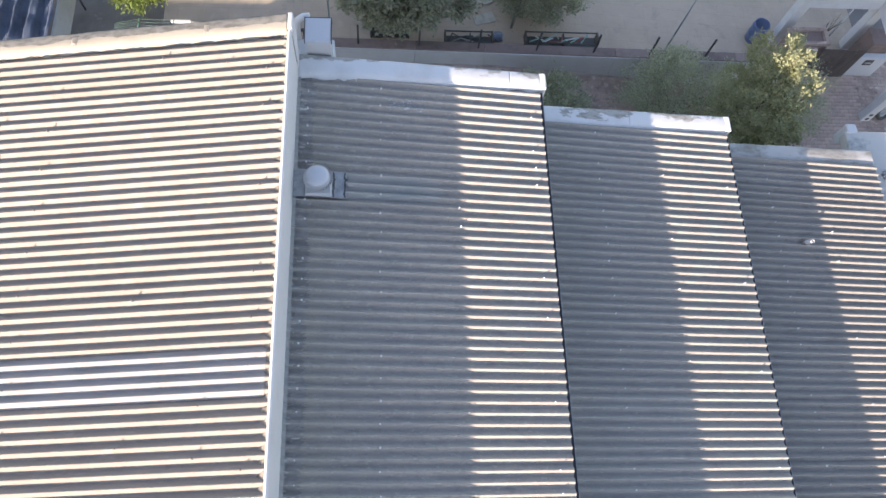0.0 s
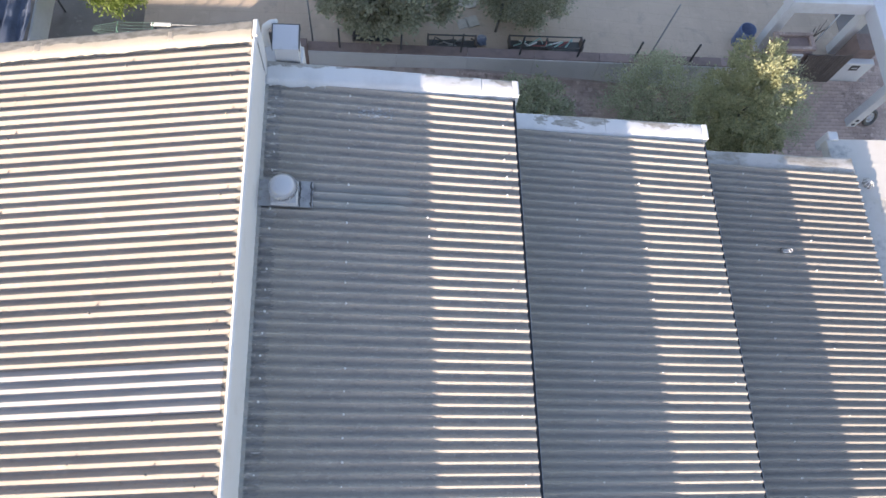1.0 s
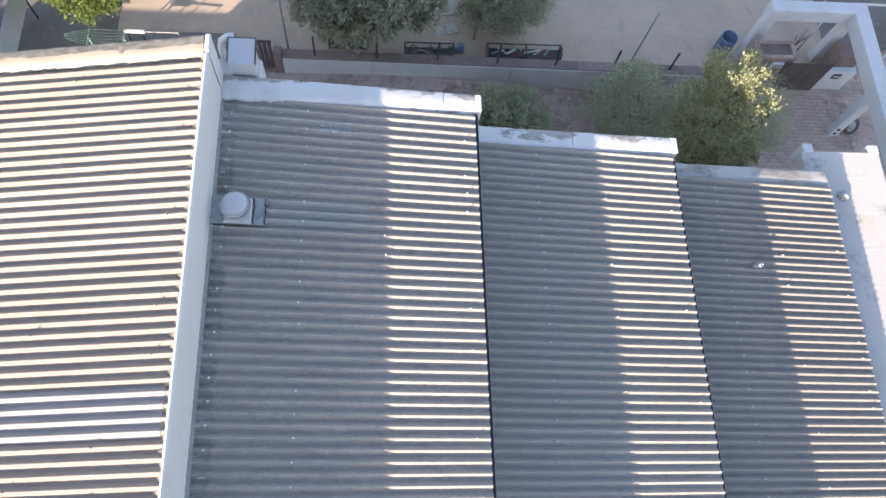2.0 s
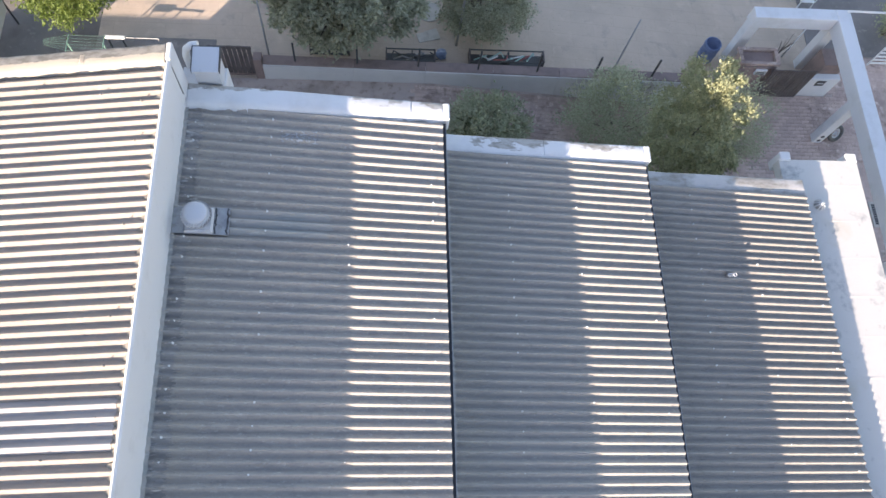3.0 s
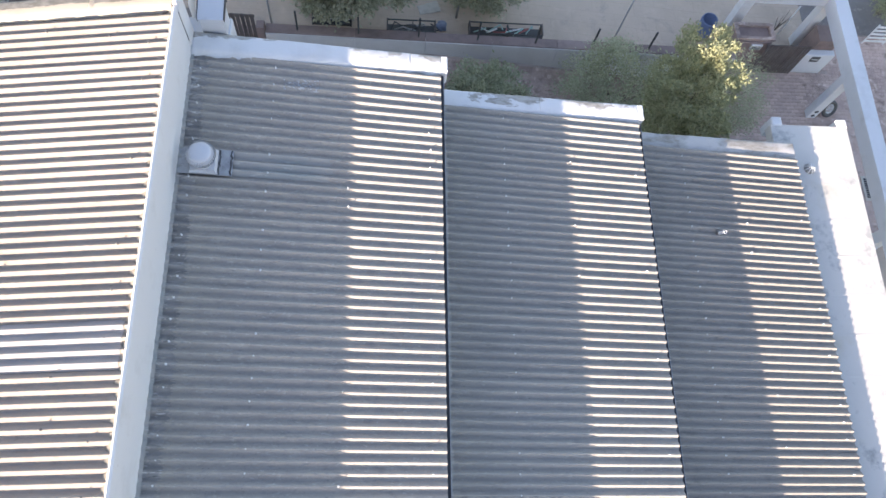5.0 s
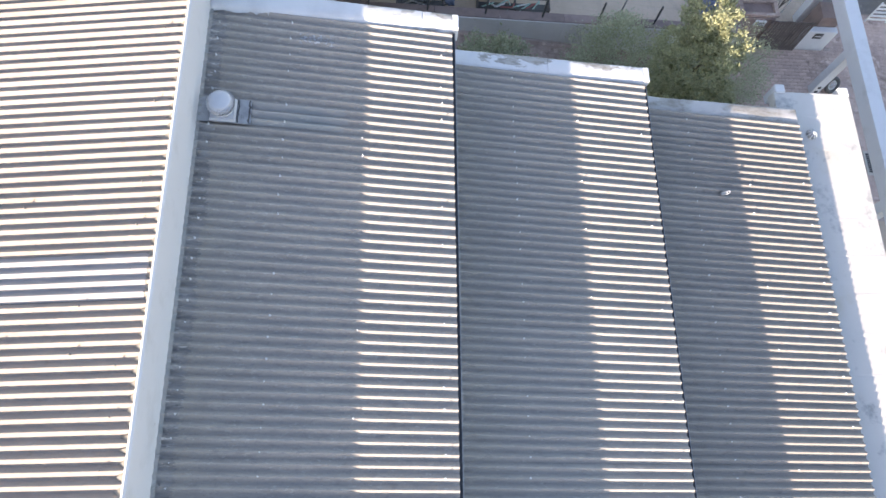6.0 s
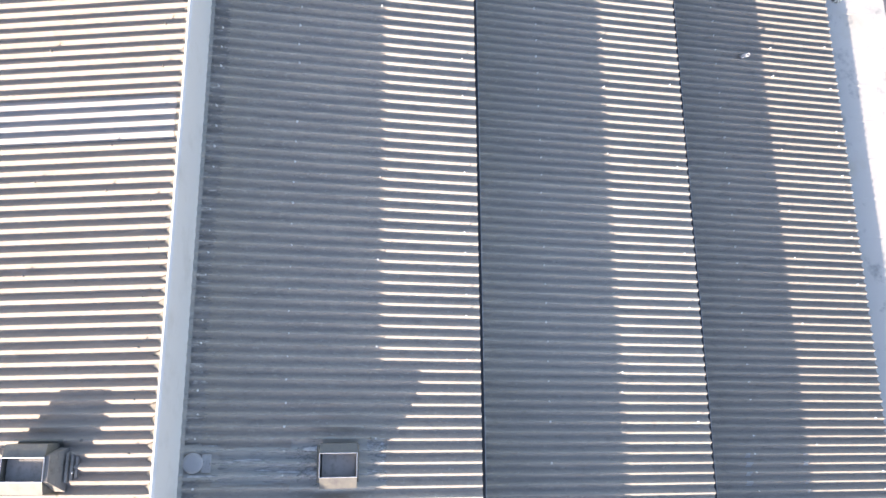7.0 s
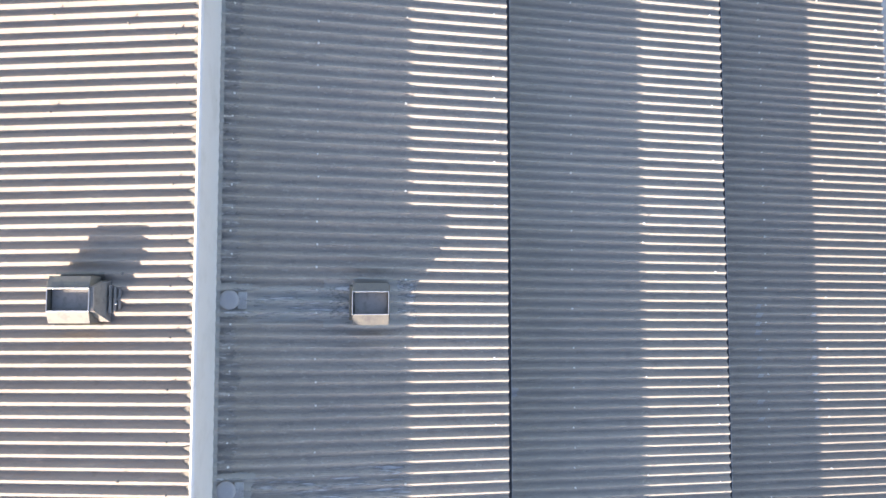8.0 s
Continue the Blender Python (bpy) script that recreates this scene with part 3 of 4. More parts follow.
thing("ground", bm, ASPHALT, "pale worn street and surrounding ground", "ground", "structure")

# ---- things on the roofs ----
def drape(bm, i, x0, x1, y0, y1, lift=0.004, fill=0.0, ragged=0.0, nx=14, ny=0, seed=0):
    """A coat laid over the ribs of roof i. fill: how far it levels the troughs; ragged: how unevenly its side ends."""
    xe = EDGE[i][0] if i >= 0 else W_RIDGE
    ny = ny or max(6, int((y1 - y0) / PITCH * 8))
    grid = []
    for a in range(nx + 1):
        row = []
        for b in range(ny + 1):
            xn = x0 + (x1 - x0) * a / nx
            rag = min(ragged, 0.2 * (y1 - y0))
            ya = y0 - rag * 0.35 * (noise.noise((xn * 6.0, seed, 4.1)) + noise.noise((xn * 31.0, seed, 8.3)))
            yb = y1 + rag * 0.35 * (noise.noise((xn * 6.0, seed, 6.7)) + noise.noise((xn * 31.0, seed, 2.9)))
            y = ya + (yb - ya) * b / ny
            end = x1 + ragged * (0.5 * noise.noise((y * 3.0, seed, 0.3)) + 0.5 * noise.noise((y * 60.0, seed, 1.7)))
            x = x0 + (end - x0) * a / nx
            if i >= 0:
                h, base = rib(y, x, xe, PHASE[i]), roof_z(i, x)
            else:
                h, base = wave((y - W_PHASE - SKEW_W * (x - xe)) / W_PITCH), W_Z + SLOPE_W * (x - xe)
            h = h * (1 - fill) + AMP * fill
            row.append(bm.verts.new((x, y, base + h + lift)))
        grid.append(row)
    for a in range(nx):
        for b in range(ny):
            bm.faces.new((grid[a][b], grid[a + 1][b], grid[a + 1][b + 1], grid[a][b + 1]))
    return bm


# flashing coat at the foot of the white wall
bm = B()
drape(bm, 0, X_WALL, X_WALL + 0.05, Y_BACK, 5.9, 0.012, 0.6, 0.01, 4, 1100, 3)
part("flashing_fillet", bm, COAT, ridge_wall, "grey painted cement fillet at the wall's foot", True)
bm = B()
drape(bm, 0, X_WALL + 0.03, X_WALL + 0.24, -12.0, 5.88, 0.003, 0.05, 0.14, 8, 4200, 11)
part("splashed_coating", bm, DIRTCOAT, ridge_wall, "ragged grey waterproof coating lapped over the sheets", True)

bm = B()
drape(bm, 1, LEFT[1] + 0.02, 2.83, -12.0, 5.9, 0.004, 0.3, 0.05, 8, 1600, 21)
thing("wall_coating", bm, COAT, "ragged pale waterproof coating at the step wall's foot", "roof coating", "structure", smooth=True)

# turbine vent with its base plate
VX, VY = -0.735, 4.09
vz = roof_z(0, VX) + AMP
vent = empty("turbine_vent", (VX, VY, vz), "white painted turbine roof vent on a flat metal base plate", "roof vent")
P0 = Matrix.Translation((-VX, -VY, -vz))


def local(bm):
    bm.transform(P0)
    return bm


bm = B()
x0, x1, y0, y1 = X_WALL + 0.01, -0.345, 3.90, 4.30
hexa(bm, [(x0, y0, roof_z(0, x0) + 0.024), (x1, y0, roof_z(0, x1) + 0.024), (x1, y1, roof_z(0, x1) + 0.024), (x0, y1, roof_z(0, x0) + 0.024), (x0, y0, roof_z(0, x0) + 0.034), (x1, y0, roof_z(0, x1) + 0.034), (x1, y1, roof_z(0, x1) + 0.034), (x0, y1, roof_z(0, x0) + 0.034)])
part("base_plate", local(bm), MEMBRANE, vent, "grey painted flat flashing plate")
bm = B()
a = 0.185
hexa(bm, [(VX - a, VY - a, vz + 0.015 + SLOPE * a), (VX + a, VY - a, vz + 0.015 - SLOPE * a), (VX + a, VY + a, vz + 0.015 - SLOPE * a), (VX - a, VY + a, vz + 0.015 + SLOPE * a),
          (VX - a + 0.02, VY - a + 0.02, vz + 0.07), (VX + a - 0.02, VY - a + 0.02, vz + 0.07), (VX + a - 0.02, VY + a - 0.02, vz + 0.07), (VX - a + 0.02, VY + a - 0.02, vz + 0.07)])
part("base", local(bm), VENTWHITE, vent)
bm = B()
lathe(bm, [(0.15, 0.06), (0.15, 0.14), (0.175, 0.15), (0.175, 0.155), (0.10, 0.156)], 28, (VX, VY, vz))
part("throat", local(bm), VENTWHITE, vent, smooth=False)
for k in range(30):
    bm = B()
    q = 2 * math.pi * k / 30
    prof = [(0.172, 0.155, 0.0), (0.202, 0.19, 0.10), (0.208, 0.225, 0.18), (0.190, 0.26, 0.25), (0.150, 0.285, 0.30)]
    w = 0.12
    v = [[bm.verts.new((VX + r * math.cos(q + s + e), VY + r * math.sin(q + s + e), vz + z)) for e, r in ((0, r), (w, r - 0.010), (w * 1.6, r - 0.03))] for r, z, s in prof]
    for i in range(len(v) - 1):
        for j in range(2):
            bm.faces.new((v[i][j], v[i][j + 1], v[i + 1][j + 1], v[i + 1][j]))
    part("fin", local(bm), VENTWHITE, vent)
bm = B()
lathe(bm, [(0.12, 0.155), (0.165, 0.19), (0.175, 0.225), (0.155, 0.26), (0.12, 0.284)], 30, (VX, VY, vz))
part("core", local(bm), VENTWHITE, vent, smooth=True)
bm = B()
lathe(bm, [(0.160, 0.276), (0.158, 0.286), (0.125, 0.302), (0.07, 0.312), (0.02, 0.316), (0.005, 0.316)], 32, (VX, VY, vz))
part("dome", local(bm), VENTWHITE, vent, smooth=True)
for xx, w in ((-0.53, 0.012), (-0.375, 0.014)):
    bm = B()
    n = 14
    pts = []
    for k in range(n + 1):
        y = 3.91 + 0.38 * k / n
        pts.append((xx + random.uniform(-0.007, 0.007) + (0.012 if k % 5 == 0 else 0), y, roof_z(0, xx) + 0.036))
    tube(bm, pts, [w * random.uniform(0.5, 1.2) for _ in pts], 6)
    part("sealant_bead", local(bm), BITUMEN, vent, "black bitumen sealant")
# old coat on the ribs below the vent
bm = B()
for k, (ya, yb) in enumerate(((3.93, 4.035), (4.05, 4.15), (4.18, 4.285))):
    drape(bm, 0, -0.34, 1.0, ya, yb, 0.003, 0.06, 0.2, 20, 16, 30 + k)
thing("coating_strip", bm, COAT, "grey sealing coat brushed along the roof ribs below the vent", "roof coating", smooth=True)
bm = B()
drape(bm, 0, 0.26, 0.80, 5.41, 5.60, 0.004, 0.0, 0.06, 14, 60, 44)
thing("paint_patch", bm, FLAKED, "pale flaking paint patch on the grey roof sheets", "paint patch", smooth=True)
bm = B()
drape(bm, 1, 2.80, 2.92, -4.28, -4.14, 0.004, 0.0, 0.12, 6, 40, 57)
thing("paint_patch", bm, CAPGREY, "pale grey paint patch on the sheets beside the step wall", "paint patch", smooth=True)


def flue(name, cx, cy, wx, wy, top, i, label):
    """A metal flue box with sloping front and back and an open top, on roof i (None: the upper roof)."""
    def rz(x):
        return roof_z(i, x) if i is not None else W_Z + SLOPE_W * (x - W_RIDGE)
    z0 = rz(cx)
    ob = empty(name, (cx, cy, z0), label, "chimney")
    hx, hy, oy0, oy1, t = wx / 2, wy / 2, -wy / 2 + 0.135, wy / 2 - (0.11 if i is not None else 0.135), 0.005
    lean = Matrix.Identity(4)                              # the box stands level with the slope of its roof
    lean[2][0] = -SLOPE if i is not None else SLOPE_W

    def leaning(name, bm, material, words):
        bm.transform(lean)
        return part(name, bm, material, ob, words)

    def shell(bm, d):
        low = [(-hx + d, -hy + d), (hx - d, -hy + d), (hx - d, hy - d), (-hx + d, hy - d)]
        up = [(-hx + d, oy0 + d), (hx - d, oy0 + d), (hx - d, oy1 - d), (-hx + d, oy1 - d)]
        return [bm.verts.new((x, y, -0.02)) for x, y in low] + [bm.verts.new((x, y, top - 0.05)) for x, y in low] + [bm.verts.new((x, y, top)) for x, y in up]
    bm = B()
    o, n = shell(bm, 0), shell(bm, t)
    for k in range(4):
        m = (k + 1) % 4
        for e in (0, 4):
            bm.faces.new((o[k + e], o[m + e], o[m + e + 4], o[k + e + 4]))
            bm.faces.new((n[m + e], n[k + e], n[k + e + 4], n[m + e + 4]))
        bm.faces.new((o[k + 8], o[m + 8], n[m + 8], n[k + 8]))
        bm.faces.new((o[m], o[k], n[k], n[m]))
    leaning("hood", bm, SHEETMETAL, "dull aged sheet metal")
    bm = B()
    for ya in (oy0, oy1):
        tube(bm, [(-hx, ya, top), (hx, ya, top)], 0.007, 6)
    for xa in (-hx, hx):
        tube(bm, [(xa, oy0, top), (xa, oy1, top)], 0.007, 6)
    leaning("rim", bm, GALV, "thin bright folded metal rim")
    for side, wide in ((-1, 0.05), (1, 0.016)) if i is not None else ((-1, 0.012),):
        bm = B()
        a, c = side * (hx + 0.001), side * (hx + wide)
        hexa(bm, [(a, -hy + 0.06, top - 0.20), (c, -hy + 0.06, top - 0.20), (c, hy - 0.02, top - 0.20), (a, hy - 0.02, top - 0.20),
                  (a, oy0, top + 0.002), (a + side * 0.008, oy0, top + 0.002), (a + side * 0.008, hy - 0.06, top - 0.022), (a, hy - 0.06, top - 0.022)])
        leaning("side_flange", bm, SHEETMETAL, "folded side flange")
    bm = B()
    box(bm, -hx + 0.02, hx - 0.02, -hy + 0.09, hy - 0.09, top - 0.11, top - 0.09)
    leaning("liner", bm, SOOT, "sooty black inside")
    bm = B()
    drape(bm, -1 if i is None else i, cx - hx - 0.04, cx + hx + (0.05 if i is None else 0.12), cy - hy - 0.05, cy + hy + 0.05, 0.006, 0.1 if i is None else 0.45, 0.02, 12, 60, cx)
    bm.transform(Matrix.Translation((-cx, -cy, -z0)))
    part("base_flashing", bm, SHEETMETAL if i is None else COAT, ob, "lapped flashing under grey coat", True)
    return ob


flue("flue_box", 0.825, -2.90, 0.45, 0.53, 0.312, 0, "square aged metal flue box on the grey lower roof")
up = flue("flue_box", -2.455, -2.835, 0.475, 0.52, 0.334, None, "square aged metal flue box on the sunlit upper roof")
bm = B()
hexa(bm, [(0.24, -0.262, 0.03), (0.365, -0.262, 0.055), (0.365, 0.215, 0.055), (0.24, 0.215, 0.03), (0.24, -0.125, 0.36), (0.285, -0.125, 0.36), (0.285, 0.145, 0.36), (0.24, 0.145, 0.36)])
part("side_hood", bm, DARKMETAL, up, "dark sloping side hood")
for k in range(3):
    bm = B()
    a, c, h = 0.367 + 0.045 * k, 0.405 + 0.045 * k, 0.15 - 0.02 * k
    hexa(bm, [(a, -0.16 + 0.02 * k, 0.02), (c, -0.16 + 0.02 * k, 0.03), (c, 0.17 - 0.02 * k, 0.03), (a, 0.17 - 0.02 * k, 0.02), (a, -0.15 + 0.02 * k, h), (c - 0.015, -0.15 + 0.02 * k, h - 0.01), (c - 0.015, 0.16 - 0.02 * k, h - 0.01), (a, 0.16 - 0.02 * k, h)])
    part("side_plate", bm, DARKMETAL, up, "dark stepped side plate")
for x, y, z in ((0.30, 0.06, 0.205), (0.44, -0.05, 0.13)):
    bm = B()
    lathe(bm, [(0.012, -0.02), (0.012, 0.005), (0.007, 0.01), (0.006, 0.022)], 8, (x, y, z))
    part("bolt", bm, GALV, up, "bright bolt")
bm = B()
drape(bm, 0, -0.72, 0.60, -3.12, -2.68, 0.003, 0.12, 0.12, 24, 60, 71)
drape(bm, 0, 0.22, 1.38, -3.20, -2.58, 0.004, 0.15, 0.16, 20, 90, 77)
thing("sealing_coat", bm, COAT, "streaky grey sealing coat brushed round the flue box", "roof coating", smooth=True)


for stuff, x0, x1, y0, y1, label in (
        (BRUSHED, -0.74, 0.34, -3.09, -2.70, "pale brushed streaks of sealing coat between vent cap and flue box"),
        (BLOTCHED, 0.30, 0.60, -3.15, -2.62, "pale blotchy sealing coat beside the flue box"),
        (BLOTCHED, 1.06, 1.42, -3.12, -2.60, "pale blotchy sealing coat below the flue box"),
        (BRUSHED, -0.76, 1.35, -5.42, -4.98, "pale brushed streaks of sealing coat below the vent cap"),
        (BLOTCHED, -1.04, -0.66, -3.06, -2.64, "pale blotchy sealing coat round the vent cap"),
        (BLOTCHED, -1.04, -0.66, -5.40, -4.98, "pale blotchy sealing coat round the vent cap")):
    bm = drape(B(), 0, x0, x1, y0, y1, 0.0075, 0.12, 0.05, 30, int((y1 - y0) * 150), 300 + x0)
    thing("sealing_coat", bm, stuff, label, "roof coating", smooth=True)
rnd = random.Random(12)
for k in range(14):
    y = PHASE[2] + PITCH * (round((-3.0 - PHASE[2]) / PITCH) - k)
    for x in (7.36, 8.40):
        if rnd.random() < 0.72:
            w = rnd.uniform(0.03, 0.06)
            bm = drape(B(), 2, x - w + rnd.uniform(-0.02, 0.02), x + w, y - w * 0.8, y + w * 0.8, 0.004, 0.02, 0.05, 5, 8, 500 + k + x)
            thing("chalky_stain", bm, MEMBRANE, "chalky pale stain on a rib of the lowest roof", "roof stain", group="chalky stains on the lowest roof", smooth=True)
for cy in (-2.85, -5.19):
    cx = -0.93
    ob = empty("capped_vent", (cx, cy, roof_z(0, cx)), "low round capped vent painted pale grey beside the wall", "vent cap", group="capped vents along the wall")
    bm = B()
    lathe(bm, [(0.122, 0.02), (0.122, 0.045), (0.113, 0.057), (0.075, 0.066), (0.02, 0.069)], 28)
    part("cap", bm, CAPGREY, ob, smooth=True)
    bm = B()
    box(bm, 0.10, 0.215, -0.115, 0.105, 0.012, 0.034, 0.008)
    part("collar_plate", bm, MEMBRANE, ob, "grey coated flashing plate")
    bm = B()
    drape(bm, 0, X_WALL + 0.03, -0.62, cy - 0.2, cy + 0.2, 0.005, 0.4, 0.12, 14, 60, 80 + cy)
    bm.transform(Matrix.Translation((-cx, -cy, -roof_z(0, cx))))
    part("coating", bm, COAT, ob, "blotchy grey sealing coat", True)

# small pipes
PX, PY = 8.02, 4.24
pz = roof_z(2, PX)
pipe = empty("vent_pipe", (PX, PY, pz), "short white plastic vent pipe standing on the roof", "vent pipe")
bm = B()
lathe(bm, [(0.034, 0.0), (0.034, 0.22), (0.028, 0.22), (0.028, 0.10), (0.004, 0.10)], 16)
part("pipe", bm, VENTWHITE, pipe, smooth=False)
bm = B()
lathe(bm, [(0.06, 0.015), (0.055, 0.03), (0.042, 0.04), (0.038, 0.05)], 14)
part("collar", bm, LEAD, pipe, "dull lead collar")
pipe.rotation_euler = (radians(14), radians(12), 0)

out = empty("roof_outlet", (10.45, 5.90, SLAB_Z), "small domed outlet grating on the white flat roof", "roof outlet")
bm = B()
lathe(bm, [(0.11, 0.0), (0.10, 0.03), (0.085, 0.06), (0.05, 0.085), (0.01, 0.095)], 20)
part("dome", bm, POLEGREY, out, "dull grey dome", True)
for k in range(9):
    q = 2 * math.pi * k / 9
    bm = B()
    tube(bm, [(r * math.cos(q), r * math.sin(q), z) for r, z in ((0.122, 0.0), (0.112, 0.033), (0.092, 0.068), (0.052, 0.095), (0.01, 0.105))], 0.009, 5)
    part("rib", bm, PALE, out, "white ribs")

# boxed flue at the front corner
st = empty("chimney_stack", (-0.88, 6.42, 0.05), "white painted boxed chimney against the front wall", "chimney")
PS = Matrix.Translation((0.88, -6.42, -0.05))
bm = B()
box(bm, -1.22, -0.575, 6.25, 6.62, 0.0, 6.86, 0.015)
bm.transform(PS)
part("pier", bm, WHITE, st)
bm = B()
hexa(bm, [(-0.96, 6.26, 6.86), (-0.61, 6.26, 6.86), (-0.61, 6.58, 6.86), (-0.96, 6.58, 6.86), (-0.95, 6.27, 7.29), (-0.62, 6.27, 7.29), (-0.62, 6.57, 7.36), (-0.95, 6.57, 7.36)])
bm.transform(PS)
part("housing", bm, VENTWHITE, st, "pale grey metal housing")
bm = B()
hexa(bm, [(-0.97, 6.22, 7.295), (-0.60, 6.22, 7.295), (-0.60, 6.60, 7.365), (-0.97, 6.60, 7.365), (-0.97, 6.22, 7.315), (-0.60, 6.22, 7.315), (-0.60, 6.60, 7.385), (-0.97, 6.60, 7.385)])
bm.transform(PS)
part("lid", bm, VENTWHITE, st)
bm = B()
box(bm, -0.985, -0.585, 6.603, 6.625, 7.25, 7.375)
for xs in (-0.985, -0.597):
    hexa(bm, [(xs, 6.24, 7.25), (xs + 0.012, 6.24, 7.25), (xs + 0.012, 6.602, 7.31), (xs, 6.602, 7.31), (xs, 6.24, 7.325), (xs + 0.012, 6.24, 7.325), (xs + 0.012, 6.602, 7.392), (xs, 6.602, 7.392)])
bm.transform(PS)
part("back_gutter", bm, STEEL, st, "dark metal edge trim")
bm = B()
tube(bm, [(-1.13, 6.64, 6.3), (-1.13, 6.64, 7.1), (-1.10, 6.66, 7.24), (-1.02, 6.67, 7.31), (-0.92, 6.67, 7.33)], 0.055, 10)
bm.transform(PS)
part("elbow_pipe", bm, PALE, st, "white plastic elbow pipe", True)
bm = B()
box(bm, X_WALL + 0.001, X_WALL + 0.014, 5.968, 6.19, 0.0, W_Z - 0.01, 0.004)
part("front_pilaster", bm, WHITE, ridge_wall)
bm = B()
box(bm, W_RIDGE + 0.003, X_WALL + 0.016, 5.985, 6.255, W_Z - 0.006, W_Z + 0.088, 0.014)
part("end_cap", bm, WHITE, ridge_wall, "small white mortar cap on the wall's end")
bm = B()
box(bm, W_RIDGE + 0.003, X_WALL + 0.012, 6.191, 6.245, 0.0, W_Z - 0.008, 0.004)
part("end_facing", bm, WHITE, ridge_wall)
bm = B()
hexa(bm, [(X_WALL + 0.001, 5.948, W_Z - 0.70), (X_WALL + 0.004, 5.948, W_Z - 0.70), (X_WALL + 0.004, 5.966, W_Z - 0.70), (X_WALL + 0.001, 5.966, W_Z - 0.70), (X_WALL + 0.001, 5.957, W_Z - 0.06), (X_WALL + 0.004, 5.957, W_Z - 0.06), (X_WALL + 0.004, 5.966, W_Z - 0.06), (X_WALL + 0.001, 5.966, W_Z - 0.06)])
part("open_joint", bm, DARK, ridge_wall, "dark open joint beside the pilaster")

# ---- the yard and the street ----
def yard_rise(x):
    """How far the yard lies above the street's fall."""
    return 0.14 * min(max((11 - x) / 6, 0.0), 1.0)


def strip(name, x0, x1, y0, y1, lift, material, label, category, n=24):
    bm = B()
    rows = []
    for k in range(n + 1):
        x = x0 + (x1 - x0) * k / n
        rows.append([bm.verts.new((x, y, ground_z(x) + (yard_rise(x) if name == "yard" else 0) + z)) for y, z in ((y0, -0.05), (y0, lift), (y1, lift), (y1, -0.05))])
    for p, q in zip(rows, rows[1:]):
        for j in range(3):
            bm.faces.new((p[j], q[j], q[j + 1], p[j + 1]))
    bm.faces.new(rows[0]); bm.faces.new(rows[-1][::-1])
    return thing(name, bm, material, label, category, "structure")


strip("yard", -7.5, 19.0, 6.0, 10.87, 0.02, YARD, "bare brown soil of the front yard", "yard", 45)
strip("entrance_yard", 11.35, 19.0, 10.872, 11.5, 0.02, YARD, "brown soil under the entrance paving", "yard", 8)
strip("side_yard_paving", 14.7, 19.0, 11.502, 12.94, 0.02, YARD, "brown soil under the side paving", "yard", 4)


def wall_top(x):
    return 0.76 - 0.02 * x


strip("side_yard", -14.0, -5.55, 11.07, 17.0, 0.012, DARKSOIL, "dark packed soil of the side yard", "yard", 6)
strip("side_path", -5.54, -2.56, 11.07, 12.1, 0.045, ROAD, "dark asphalt path behind the timber gate", "path", 6)
strip("road", 14.5, 60.0, 12.95, 60.0, 0.015, ROAD, "dark asphalt road beside the carport", "road", 8)
strip("pavement", -2.55, 11.2, 11.07, 11.62, 0.05, REDBRICK, "narrow reddish brown pavement strip behind the garden wall", "pavement")
gw = empty("garden_wall", (0, 10.87, 0), "low pale plastered garden wall in panels with a brown coping", "wall", "structure")
for xa, xb in ((-1.2, 1.03), (1.04, 2.85), (2.86, 4.6), (4.61, 6.35), (6.36, 8.1), (8.11, 9.7), (9.71, 11.3)):
    ta, tb, zb = wall_top(xa), wall_top(xb), ground_z(xb) - 0.2
    bm = hexa(B(), [(xa, 0, zb), (xb, 0, zb), (xb, 0.16, zb), (xa, 0.16, zb), (xa, 0, ta), (xb, 0, tb), (xb, 0.16, tb), (xa, 0.16, ta)])
    part("panel", bm, PLASTER, gw)
    bm = hexa(B(), [(xa, 0.03, ta + 0.001), (xb, 0.03, tb + 0.001), (xb, 0.30, tb + 0.001), (xa, 0.30, ta + 0.001), (xa, 0.035, ta + 0.033), (xb, 0.035, tb + 0.033), (xb, 0.295, tb + 0.033), (xa, 0.295, ta + 0.033)])
    part("coping", bm, REDBRICK, gw, "reddish brown coping")
for k in range(1, 8):
    x = -0.41 + 1.5417 * (k - 1)
    bm = B()
    box(bm, -0.022, 0.022, -0.022, 0.022, 0, 0.72, 0.004)
    ob = thing("fence_post", bm, STEEL, "thin dark steel fence post on the garden wall", "fence post", group="fence posts on the garden wall")
    ob.location = (x, 11.02, wall_top(x) + 0.028)

def gate(at, width, height, n, label):
    ob = empty("timber_gate", at, label, "gate")
    for z in (0.12, height - 0.15):
        bm = B()
        box(bm, 0, width, 0.02, 0.06, z, z + 0.09, 0.006)
        part("rail", bm, TIMBER, ob)
    for k in range(n):
        bm = B()
        x = width * k / n
        box(bm, x + 0.012, x + width / n - 0.012, -0.012, 0.018, 0.05, height + random.uniform(-0.02, 0.02), 0.005)
        part("slat", bm, TIMBER, ob)
    return ob


gate((-2.5, 11.1, 0.06), 1.05, 1.15, 9, "dark brown slatted timber gate, closed")
bm = B()
box(bm, -1.42, -1.22, 10.9, 11.15, 0.0, 0.95, 0.01)
thing("gate_pier", bm, REDBRICK, "reddish brick pier beside the timber gate", "pier")


